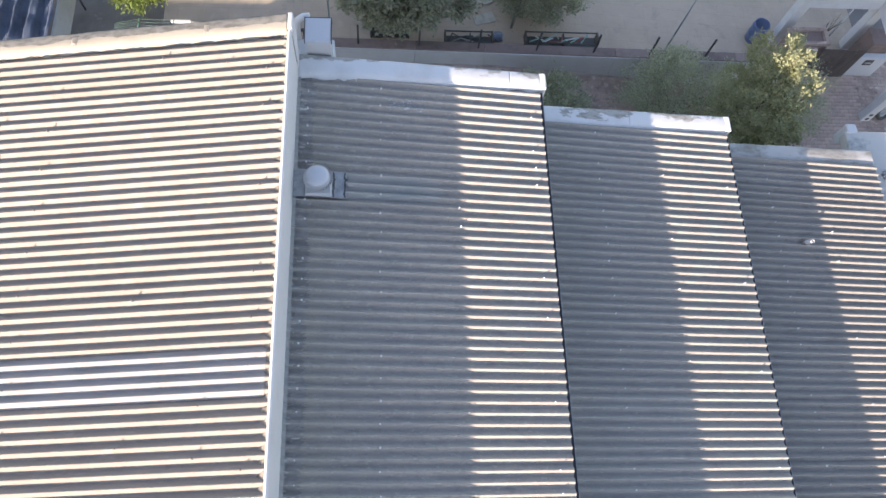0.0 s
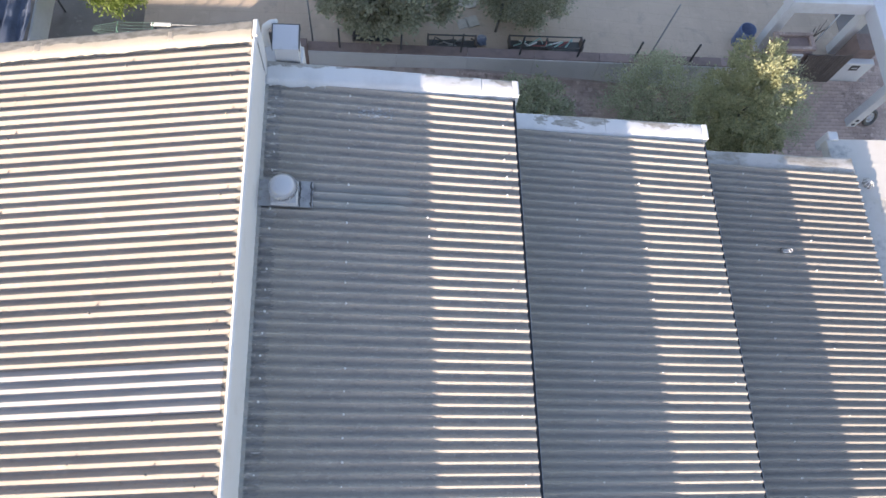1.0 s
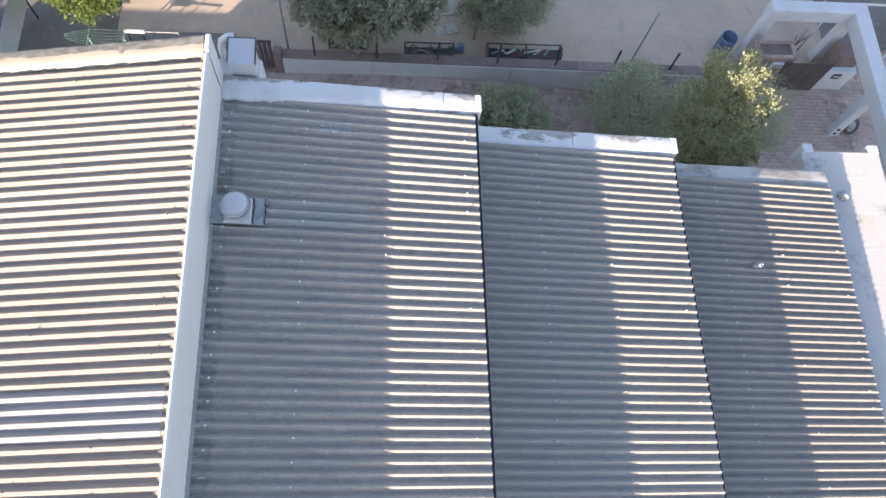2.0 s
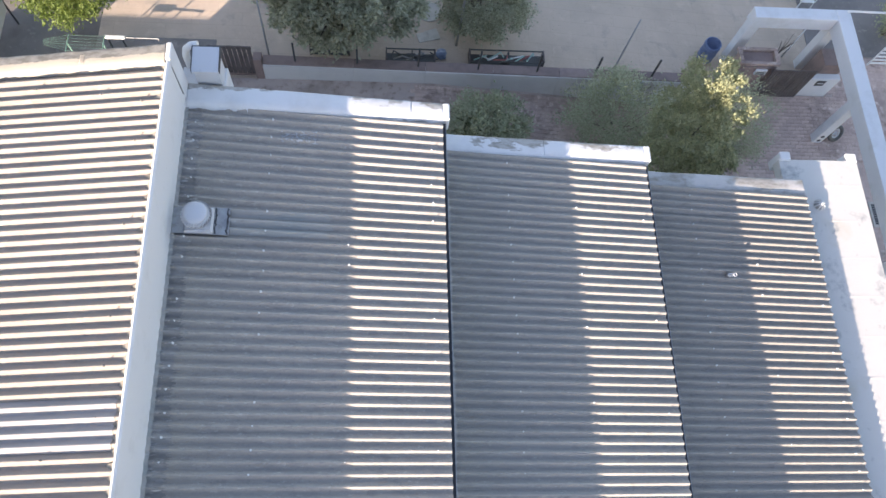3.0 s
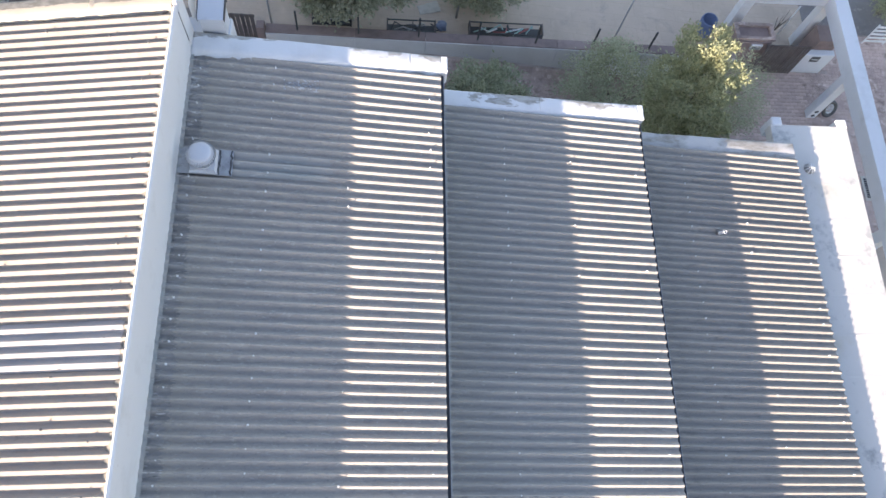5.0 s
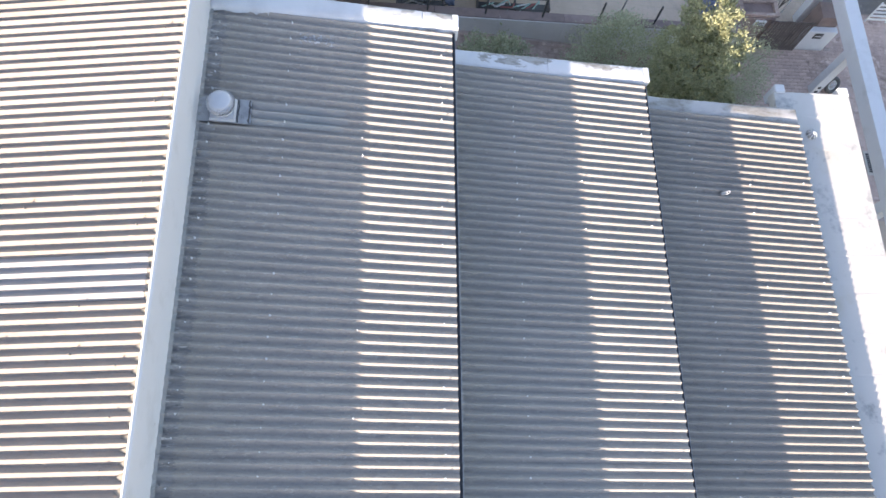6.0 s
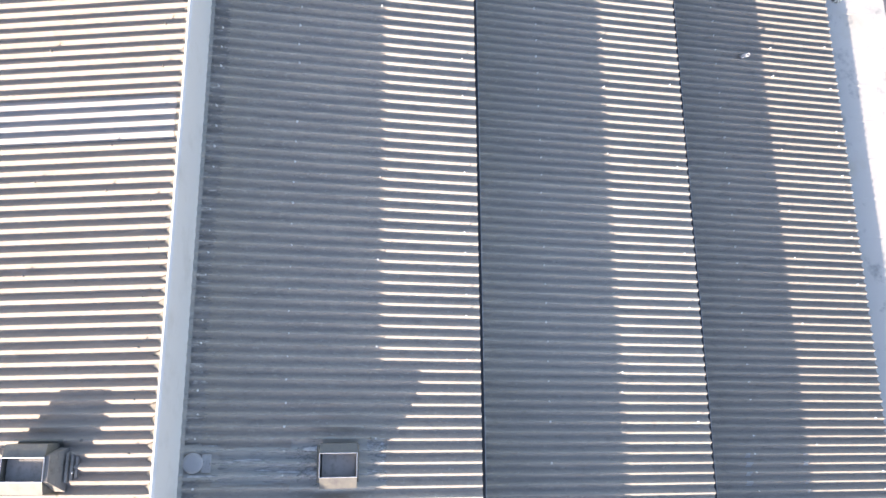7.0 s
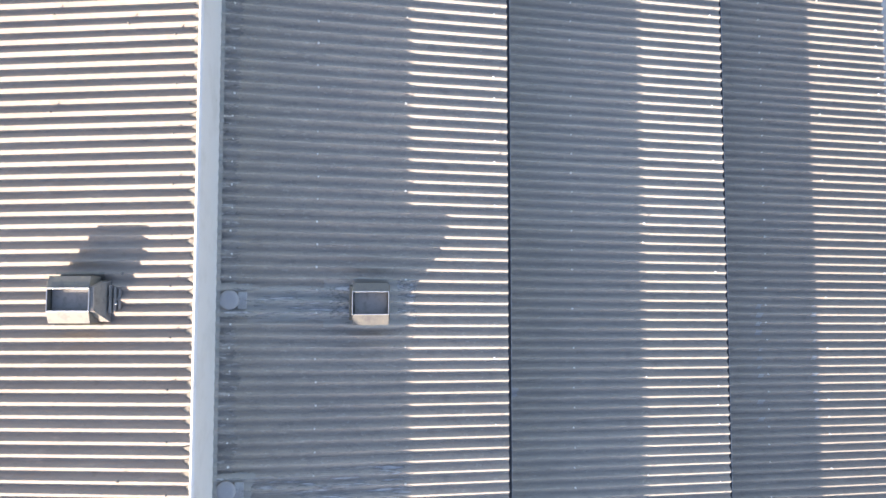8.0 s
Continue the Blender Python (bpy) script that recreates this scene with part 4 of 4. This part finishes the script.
def pole(name, at, height, r, lean, material, label, category):
    bm = B()
    tube(bm, [(0, 0, -0.1), (lean[0] * 0.5, lean[1] * 0.5, height / 2), (lean[0], lean[1], height)], [r * 1.15, r, r * 0.8], 10)
    ob = thing(name, bm, material, label, category, smooth=True)
    ob.location = at
    return ob


pole("street_pole", (3.76, 12.27, 0.0), 5.0, 0.032, (0.1, 0.05), POLEGREY, "tall grey metal street pole beside a tree", "pole")
pole("thin_pole", (-1.13, 11.46, 0.05), 2.4, 0.024, (0, 0), POLEGREY, "thin grey steel pole by the gate", "pole")
pole("thin_pole", (8.27, 11.98, ground_z(8.27)), 2.15, 0.024, (0.03, 0), POLEGREY, "thin grey steel pole in the paved street", "pole")


def scrap_cart(at, length, label, colours):
    ob = empty("scrap_cart", at, label, "cart")
    bm = B()
    box(bm, 0, length, 0, 0.36, 0.08, 0.11, 0.01)
    part("floor", bm, STEEL, ob, "dark floor")
    for y in (0.0, 0.36):
        bm = B()
        tube(bm, [(0, y, 0.08), (0, y, 0.30), (length, y, 0.30), (length, y, 0.08)], 0.02, 6)
        part("side_rail", bm, STEEL, ob)
    for x in (0.0, length):
        bm = B()
        box(bm, x - 0.02, x + 0.02, 0.0, 0.36, 0.09, 0.36, 0.006)
        part("end_board", bm, TIMBER, ob)
    bm = B()
    box(bm, length * 0.52, length * 0.54, 0.02, 0.34, 0.11, 0.28)
    part("divider", bm, STEEL, ob)
    for k in range(9):
        bm = B()
        u = length * (0.06 + 0.09 * k)
        tube(bm, [(u, random.uniform(0.04, 0.32), 0.16), (u + random.uniform(0.1, 0.4), random.uniform(0.04, 0.32), 0.30), (u + random.uniform(0.3, 0.6) * (1 if k < 6 else 0.3), random.uniform(0.04, 0.32), 0.24)], 0.02, 6)
        part("scrap_tube", bm, colours[k % len(colours)], ob)
    return ob


scrap_cart((4.1, 11.64, ground_z(5) + 0.02), 2.0, "dark low cart heaped with coloured metal tubes", [CYAN, PALE, CYAN, PINK])
scrap_cart((-0.1, 11.70, 0.06), 1.0, "small dark cart with pale bent tubes under a tree", [PALE, POLEGREY])


scrap_cart((1.87, 11.42, ground_z(2) + 0.05), 1.27, "dark low cart with a few dull tubes beside the tree", [STEEL, POLEGREY, STEEL])


def drum(at, tilt, label):
    ob = empty("plastic_drum", at, label, "drum")
    bm = B()
    r, h = 0.235, 0.66
    lathe(bm, [(r * 0.93, 0), (r, 0.04), (r, 0.26), (r * 1.04, 0.28), (r, 0.30), (r, 0.55), (r * 1.04, 0.57), (r, 0.59), (r, h - 0.03), (r * 0.97, h), (r * 0.88, h), (r * 0.88, 0.1), (0.01, 0.1)], 24)
    part("body", bm, BLUE, ob, smooth=True)
    bm = B()
    tube(bm, [(r * 0.93 * math.cos(2 * math.pi * k / 20), r * 0.93 * math.sin(2 * math.pi * k / 20), h) for k in range(21)], 0.018, 6)
    part("rim", bm, BLUE, ob)
    ob.rotation_euler = tilt
    return ob


drum((11.15, 12.68, ground_z(11.15)), (0, 0, 0), "open blue plastic drum standing in the street")

bm = B()
lathe(bm, [(0.33, -0.02), (0.33, 0.015), (0.30, 0.02), (0.29, 0.012), (0.02, 0.014)], 28)
ob = thing("manhole_cover", bm, CONCRETE, "round pale concrete manhole cover in the street", "manhole cover")
ob.location = (3.03, 13.28, 0.05)
for x, y, w in ((3.12, 12.52, 0.17), (2.86, 12.43, 0.15)):
    bm = B()
    box(bm, -w, w, -w, w, -0.03, 0.012, 0.006)
    ob = thing("cover_slab", bm, CONCRETE, "small square concrete cover slab in the street", "cover slab", group="cover slabs in the street")
    ob.location, ob.rotation_euler = (x, y, 0.05), (0, 0, 0.1 * x)
bm = B()
box(bm, -0.17, 0.17, -0.09, 0.09, 0, 0.14, 0.01)
ob = thing("brick_block", bm, REDBRICK, "reddish brick block lying behind the garden wall", "block")
ob.location = (7.22, 11.5, ground_z(7.22) + 0.05)
bm = B()
bmesh.ops.create_icosphere(bm, subdivisions=3, radius=0.15)
for v in bm.verts:
    v.co *= 1 + 0.45 * noise.noise(v.co * 11) + 0.2 * noise.noise(v.co * 31)
    v.co.z *= 0.6
ob = thing("plastic_bag", bm, TARP, "crumpled blue grey plastic bag lying by the pavement", "bag", smooth=True)
ob.location = (3.35, 11.85, 0.13)

# carport frame on columns
GZ = ground_z(13)
cp = empty("carport_frame", (13.0, 12.6, GZ), "white painted concrete carport frame on square columns", "carport")
PC = Matrix.Translation((-13.0, -12.6, -GZ))


def cpart(name, x0, x1, y0, y1, z0, z1, material=WHITE, label=""):
    bm = B()
    box(bm, x0, x1, y0, y1, z0, z1, 0.015)
    bm.transform(PC)
    return part(name, bm, material, cp, label)


cpart("front_beam", 11.60, 13.90, 12.42, 12.78, 0.97, 1.40)
cpart("side_beam", 13.902, 14.30, 2.0, 12.782, 0.95, 1.403)
cpart("column", 11.62, 11.92, 12.46, 12.74, ground_z(12) - 0.1, 0.969)
cpart("column", 13.94, 14.24, 12.46, 12.74, ground_z(14.2) - 0.1, 0.949)
c3 = cpart("column", 13.93, 14.20, 9.97, 10.23, ground_z(14.2) - 0.1, 0.949)
cpart("column", 13.94, 14.22, 5.5, 5.8, ground_z(14.2) - 0.1, 0.949)
for k in range(2):
    bm = B()
    lathe(bm, [(0.055, -0.004), (0.055, 0.004), (0.02, 0.005)], 16)
    bm.transform(PC @ Matrix.Translation((14.06, 9.967, -0.70 + 0.2 * k)) @ Matrix.Rotation(radians(90), 4, "X"))
    part("socket", bm, DARK, c3, "dark round hole")
bm = B()
tube(bm, [(14.2, 12.7, 1.44), (16.0, 12.72, 1.40), (19.0, 12.8, 1.38)], 0.03, 8)
thing("pipe", bm, PALE, "thin white pipe leading from the carport's corner", "pipe", smooth=True)

# entrance: pillars, gate and letter box
bm = B()
box(bm, 13.72, 14.64, 11.52, 11.72, -0.95, 0.0, 0.015)
wing = thing("wing_wall", bm, WHITE, "low white wing wall with a dark letter plate", "wall")
bm = B()
box(bm, 14.00, 14.26, 11.505, 11.522, -0.30, -0.07, 0.004)
lp = part("letter_plate", bm, STEEL, wing, "dark metal letter plate")
bm = B()
box(bm, 14.04, 14.22, 11.498, 11.506, -0.20, -0.17)
part("slot", bm, PALE, lp)
bm = B()
box(bm, 14.0, 14.6, 11.73, 12.3, -0.95, 0.36, 0.012)
thing("brick_pillar", bm, REDBRICK, "dark red brick pillar behind the white wing wall", "pillar")
bm = B()
box(bm, 11.55, 12.55, 11.56, 12.10, -0.95, 0.40, 0.012)
pl = thing("brick_planter", bm, REDBRICK, "red brick planter with a sunken top and a louvred plate", "planter")
bm = B()
box(bm, 11.98, 12.30, 11.50, 11.56, 0.14, 0.34, 0.006)
for x0, x1, y0, y1 in ((11.48, 12.62, 11.60, 11.70), (11.48, 12.62, 12.06, 12.16), (11.48, 11.60, 11.701, 12.059), (12.50, 12.62, 11.701, 12.059)):
    rim_bm = B()
    box(rim_bm, x0, x1, y0, y1, 0.402, 0.50, 0.01)
    part("coping", rim_bm, BRICK, pl, "brown coping slab")
vp = part("louvre_plate", bm, PALE, pl, "white louvred plate")
for k in range(4):
    bm = B()
    box(bm, 12.01, 12.27, 11.492, 11.502, 0.165 + 0.04 * k, 0.18 + 0.04 * k)
    part("louvre", bm, STEEL, vp)
gate((12.40, 11.44, -0.85), 1.28, 1.32, 15, "dark slatted timber gate between brick pillars")
wh = empty("spare_wheel", (14.55, 10.16, ground_z(14.7) + 0.24), "small grey wheel leaning by the carport column", "wheel")
bm = B()
tube(bm, [(0.2 * math.cos(2 * math.pi * k / 20), 0, 0.2 * math.sin(2 * math.pi * k / 20)) for k in range(21)], 0.06, 8)
part("tyre", bm, STEEL, wh, "black rubber tyre", True)
rim = B()
bm = rim
tube(bm, [(0.13 * math.cos(2 * math.pi * k / 20), 0, 0.13 * math.sin(2 * math.pi * k / 20)) for k in range(21)], 0.02, 6)
for k in range(6):
    q = math.pi * k / 3
    tube(bm, [(0, 0, 0), (0.13 * math.cos(q), 0, 0.13 * math.sin(q))], 0.016, 6)
part("rim", bm, GALV, wh, "grey spoked rim")
wh.rotation_euler = (radians(-35), 0, 0.3)
ben = empty("slatted_grille", (16.2, 12.6, ground_z(17)), "white slatted grille standing in the street", "grille")
for k in range(5):
    bm = B()
    box(bm, 0, 0.75, 0, 0.03, 0.15 + 0.16 * k, 0.22 + 0.16 * k, 0.005)
    part("slat", bm, PALE, ben)
for x in (0.02, 0.70):
    bm = B()
    box(bm, x, x + 0.04, 0.031, 0.06, 0, 0.9)
    part("post", bm, PALE, ben)

pole("thin_pole", (13.62, 12.86, ground_z(13.6)), 1.25, 0.022, (0.02, 0.02), PALE, "thin white pole under the carport", "pole")
bare = empty("bare_shrub", (13.5, 12.95, ground_z(13.5)), "leafless brown shrub under the carport", "shrub")
rnd = random.Random(9)
for k in range(9):
    a, r = rnd.uniform(0, 6.28), rnd.uniform(0.12, 0.32)
    bm = B()
    h = rnd.uniform(0.5, 0.95)
    tube(bm, [(0, 0, -0.02), (0.4 * r * math.cos(a), 0.4 * r * math.sin(a), 0.5 * h), (r * math.cos(a + 0.3), r * math.sin(a + 0.3), h)], [0.012, 0.009, 0.004], 5)
    part("stem", bm, BARK, bare)
chair = empty("garden_chair", (14.55, 14.75, ground_z(14.6) + 0.015), "white slatted plastic garden chair at the road's edge", "chair")
bm = B()
box(bm, -0.22, 0.22, -0.22, 0.22, 0.40, 0.43, 0.012)
part("seat", bm, PALE, chair)
for k in range(5):
    bm = B()
    x = -0.2 + 0.1 * k
    hexa(bm, [(x - 0.03, 0.2, 0.43), (x + 0.03, 0.2, 0.43), (x + 0.03, 0.222, 0.43), (x - 0.03, 0.222, 0.43), (x - 0.03, 0.29, 0.84), (x + 0.03, 0.29, 0.84), (x + 0.03, 0.312, 0.84), (x - 0.03, 0.312, 0.84)])
    part("back_slat", bm, PALE, chair)
bm = B()
box(bm, -0.24, 0.24, 0.28, 0.32, 0.841, 0.88, 0.012)
part("top_rail", bm, PALE, chair)
for x in (-0.2, 0.2):
    for y in (-0.2, 0.2):
        bm = B()
        tube(bm, [(x * 1.1, y * 1.1, 0), (x, y, 0.40)], 0.018, 6)
        part("leg", bm, PALE, chair)
    bm = B()
    tube(bm, [(x * 1.15, -0.2, 0.40), (x * 1.15, -0.2, 0.62), (x * 1.15, 0.22, 0.64)], 0.018, 6)
    part("armrest", bm, PALE, chair)

grate = empty("drain_grating", (15.3, 7.76, ground_z(15.3) + 0.02), "narrow dark drain grating in a pale frame in the paving", "drain")
bm = B()
box(bm, -0.14, 0.14, -0.38, 0.38, -0.02, 0.03, 0.006)
part("frame", bm, CONCRETE, grate, "pale concrete frame")
for k in range(9):
    bm = B()
    box(bm, -0.085, 0.085, -0.30 + 0.068 * k, -0.25 + 0.068 * k, 0.031, 0.037)
    part("slot", bm, DARK, grate, "dark slot")

# washing line, white rail and covered shelter beside the upper house
wl_ = empty("washing_line", (-6.3, 11.1, 0.06), "green washing line stand with thin lines", "washing line")
for x in (0.55, 1.38):
    bm = B()
    tube(bm, [(x, 0, 0), (x, 0, 1.1)], 0.02, 8)
    part("upright", bm, GREEN, wl_)
    bm = B()
    tube(bm, [(x, -0.24, 1.07), (x, 0.24, 1.07)], 0.014, 6)
    part("crossbar", bm, GREEN, wl_)
for k in range(6):
    y = -0.22 + 0.088 * k
    bm = B()
    tube(bm, [(0, y * 0.3, 1.08), (0.55, y, 1.075), (0.95, y, 1.06), (1.38, y, 1.075)], 0.0028, 4)
    part("line", bm, GREEN, wl_)
wr = empty("white_rail", (-5.19, 11.72, 0.06), "white painted timber rail on short posts", "rail")
bm = B()
box(bm, 0, 0.50, 0, 0.075, 0.42, 0.49, 0.008)
part("board", bm, PALE, wr)
for x in (0.05, 0.40):
    bm = B()
    box(bm, x, x + 0.03, 0.02, 0.05, 0, 0.419)
    part("post", bm, STEEL, wr)
bm = B()
tube(bm, [(0.501, 0.04, 0.45), (1.32, 0.05, 0.43)], 0.016, 6)
part("thin_rail", bm, POLEGREY, wr, "thin grey end rail")
bm = B()
tube(bm, [(1.30, 0.05, 0), (1.30, 0.05, 0.43)], 0.016, 6)
part("post", bm, POLEGREY, wr)
sh = empty("tarpaulin_shelter", (-9.6, 10.2, 0.05), "frame shelter covered with a folded blue grey tarpaulin", "shelter")
bm = B()
n = 60
rows = []
for a in range(n + 1):
    x = 2.1 * a / n
    f = 0.09 * math.sin(x * 16 + 0.6 * math.sin(x * 5)) + 0.03 * math.sin(x * 41)
    rows.append([bm.verts.new((x + 0.02 * noise.noise((x * 3, yy, 0)), yy, 1.62 + f * (0.5 + 0.5 * math.cos(yy * 0.9)) + 0.06 * noise.noise((x * 4, yy * 4, 2)))) for yy in np.linspace(0, 2.3, 24)])
for p, q in zip(rows, rows[1:]):
    for j in range(23):
        bm.faces.new((p[j], q[j], q[j + 1], p[j + 1]))
bmesh.ops.solidify(bm, geom=bm.faces[:], thickness=0.008)
part("tarpaulin", bm, TARP, sh, "", True)
# added panel on the sun's side: closes the shelter so its shadow has no stripes
bm = B()
box(bm, 0.02, 2.08, 0.0, 0.03, 0.02, 1.50)
part("shadow_panel", bm, TIMBER, sh, "dark panel added to make the shelter's shadow solid")
bm = B()
hexa(bm, [(2.11, 0.1, 0.95), (2.24, 0.1, 0.95), (2.24, 1.9, 0.95), (2.11, 1.9, 0.95), (2.11, 0.0, 1.56), (2.15, 0.0, 1.56), (2.15, 2.2, 1.56), (2.11, 2.2, 1.56)])
part("side_flap", bm, PLASTER, sh, "pale grey hanging side flap")
for x, y in ((0.05, 0.05), (2.05, 0.05), (0.05, 2.2), (2.05, 2.2)):
    bm = B()
    tube(bm, [(x, y, 0), (x, y, 1.6)], 0.025, 8)
    part("leg", bm, STEEL, sh)


# ---- trees and shrubs ----
def plant(name, at, trunk_h, centre, radii, clumps, per, leaf, material, label, category, seed, hollow=0.35, spread=1.2, limb=0.035):
    rnd = random.Random(seed)
    ob = empty(name, at, label, category)
    c = Vector(centre) - Vector(at)
    bm = B()
    bend = [Vector((0, 0, -0.1)), Vector((rnd.uniform(-0.1, 0.1), rnd.uniform(-0.1, 0.1), trunk_h * 0.5)), Vector((c.x * 0.6, c.y * 0.6, trunk_h))]
    tube(bm, bend, [0.09, 0.075, 0.055], 9)
    part("trunk", bm, BARK, ob, smooth=True)
    spots = []
    while len(spots) < clumps:
        p = Vector((rnd.uniform(-1, 1), rnd.uniform(-1, 1), rnd.uniform(-1, 1)))
        k = p.length
        if k > 1 or k < hollow:
            continue
        edge = 0.80 + 0.30 * noise.noise(p.normalized() * 2.1 + Vector((seed, 0, 0)))
        if k > edge + 0.12 or noise.noise(p * 3.1 + Vector((0, seed, 0))) < -0.22:
            continue
        spots.append(Vector((p.x * radii[0], p.y * radii[1], p.z * radii[2])) + c)
    for p in spots[::max(1, len(spots) // 14)]:
        q = bend[2]
        mid = q.lerp(p, 0.5) + Vector((rnd.uniform(-0.1, 0.1), rnd.uniform(-0.1, 0.1), 0.08))
        bm = B()
        tube(bm, [q, mid, p], [limb, limb * 0.6, limb * 0.22], 5)
        part("limb", bm, BARK, ob, smooth=True)
    verts, faces = [], []
    for p in spots:
        size = rnd.uniform(0.7, 1.25)
        out = (p - c)
        out = out.normalized() if out.length > 0.01 else Vector((0, 0, 1))
        for _ in range(per):
            o = p + Vector((rnd.gauss(0, 0.075), rnd.gauss(0, 0.075), rnd.gauss(0, 0.06))) * size * spread
            d = (out * 0.6 + Vector((rnd.gauss(0, 0.6), rnd.gauss(0, 0.6), rnd.gauss(0.1, 0.5)))).normalized()
            s = d.cross(Vector((rnd.gauss(0, 0.5), rnd.gauss(0, 0.5), 1))).normalized()
            l, w = leaf * rnd.uniform(0.7, 1.25), leaf * rnd.uniform(0.2, 0.32)
            up = s.cross(d) * (leaf * rnd.uniform(-0.1, 0.16))
            i = len(verts)
            verts += [o, o + d * l * 0.5 + s * w + up, o + d * l, o + d * l * 0.5 - s * w + up]
            faces += [(i, i + 1, i + 2), (i, i + 2, i + 3)]
    me = bpy.data.meshes.new("crown")
    me.from_pydata([tuple(v) for v in verts], [], faces)
    me.materials.append(material)
    crown = new("crown", me)
    crown.parent = ob
    return ob


plant("tree", (0.75, 12.5, 0.05), 1.3, (0.75, 12.2, 2.1), (2.1, 1.6, 1.3), 760, 46, 0.118, LEAF_DARK, "broad dark green tree beside the garden wall", "tree", 1)
plant("tree", (4.35, 12.95, -0.05), 0.6, (4.45, 12.85, 1.15), (1.25, 1.15, 1.15), 430, 40, 0.085, LEAF_DARK, "dense rounded dark green tree in the street", "tree", 2, 0.5)
plant("tree", (-5.9, 12.7, 0.05), 1.4, (-5.8, 12.4, 2.1), (1.7, 1.3, 1.0), 420, 44, 0.085, LEAF_SUN, "sunlit bright green leafy tree beside the washing line", "tree", 3)
plant("tree", (8.8, 8.3, ground_z(8.8)), 2.2, (8.62, 8.12, 2.85), (1.05, 1.3, 1.85), 330, 76, 0.085, LEAF_LIGHT, "slender yellow green tree with a sunlit top", "tree", 4, 0.2, 0.85, 0.022)
plant("shrub", (7.9, 9.6, ground_z(7.9)), 0.3, (7.9, 9.6, 0.85), (1.9, 1.4, 1.25), 300, 44, 0.07, LEAF_MID, "loose grey green shrub beside the garden wall", "shrub", 5, 0.0, 1.5, 0.012)
plant("shrub", (4.4, 9.5, 0.0), 0.3, (4.45, 9.55, 0.6), (1.15, 0.8, 0.68), 170, 40, 0.10, LEAF_MID, "low green shrub in the front yard", "shrub", 6, 0.0, 1.2, 0.012)
plant("shrub", (10.4, 9.3, ground_z(10.6)), 0.5, (10.3, 9.3, 1.2), (1.1, 1.2, 1.3), 240, 46, 0.055, LEAF_MID, "green shrub below the taller tree", "shrub", 7, 0.2, 1.4, 0.014)
plant("shrub", (17.1, 13.8, ground_z(17)), 0.4, (17.1, 13.8, -0.2), (0.6, 0.6, 0.5), 60, 24, 0.08, LEAF_LIGHT, "small yellowish shrub in the street", "shrub", 8, 0.2)

# ---- paving bricks of the yard, last ----
bl, bw = 0.2265, 0.1125
one = B()
box(one, -bl / 2, bl / 2, -bw / 2, bw / 2, -0.02, 0.02, 0.003)
brick_me = mesh_of("brick", one, BRICK)
paving = empty("brick_paving", (0, 0, 0), "worn brown brick paving of the front yard", "paving", "structure")
rest_v, rest_f = [], []
rnd = random.Random(5)
count = 0
r = 0
y = 6.45
while y < 12.88:
    x = 2.6 + (0.5 * (bl + 0.0035) if r % 2 else 0)
    while x < 18.8:
        if y > 10.78 and x < 14.85 and not (x > 11.5 and y < 11.45):
            x += bl + 0.0035
            continue
        h = ground_z(x) + yard_rise(x) + 0.007 + rnd.uniform(-0.004, 0.004)
        if 11.9 < x < 14.0 and 8.9 < y and count < 300:
            ob = new("brick", brick_me)
            ob.parent = paving
            ob.location = (x, y, h)
            ob.rotation_euler = (rnd.uniform(-0.01, 0.01), 0.1 if 3 < x < 12 else 0.0, rnd.uniform(-0.02, 0.02))
            count += 1
        else:
            i = len(rest_v)
            s = 0.1 if 3 < x < 12 else 0.0
            for zz, e in ((-0.02, 0), (0.014, 0), (0.02, 0.003)):
                for sx, sy in ((-1, -1), (1, -1), (1, 1), (-1, 1)):
                    dx = sx * (bl / 2 - e)
                    rest_v.append((x + dx, y + sy * (bw / 2 - e), h + zz - s * dx))
            for q in (0, 4):
                for k in range(4):
                    rest_f.append((i + q + k, i + q + (k + 1) % 4, i + q + 4 + (k + 1) % 4, i + q + 4 + k))
            rest_f.append((i + 8, i + 9, i + 10, i + 11))
        x += bl + 0.0035
    y += bw + 0.0035
    r += 1
me = bpy.data.meshes.new("brick_field")
me.from_pydata(rest_v, [], rest_f)
me.materials.append(BRICK)
ob = new("brick_field", me)
ob.parent = paving
tagged(ob, kind="stuff")
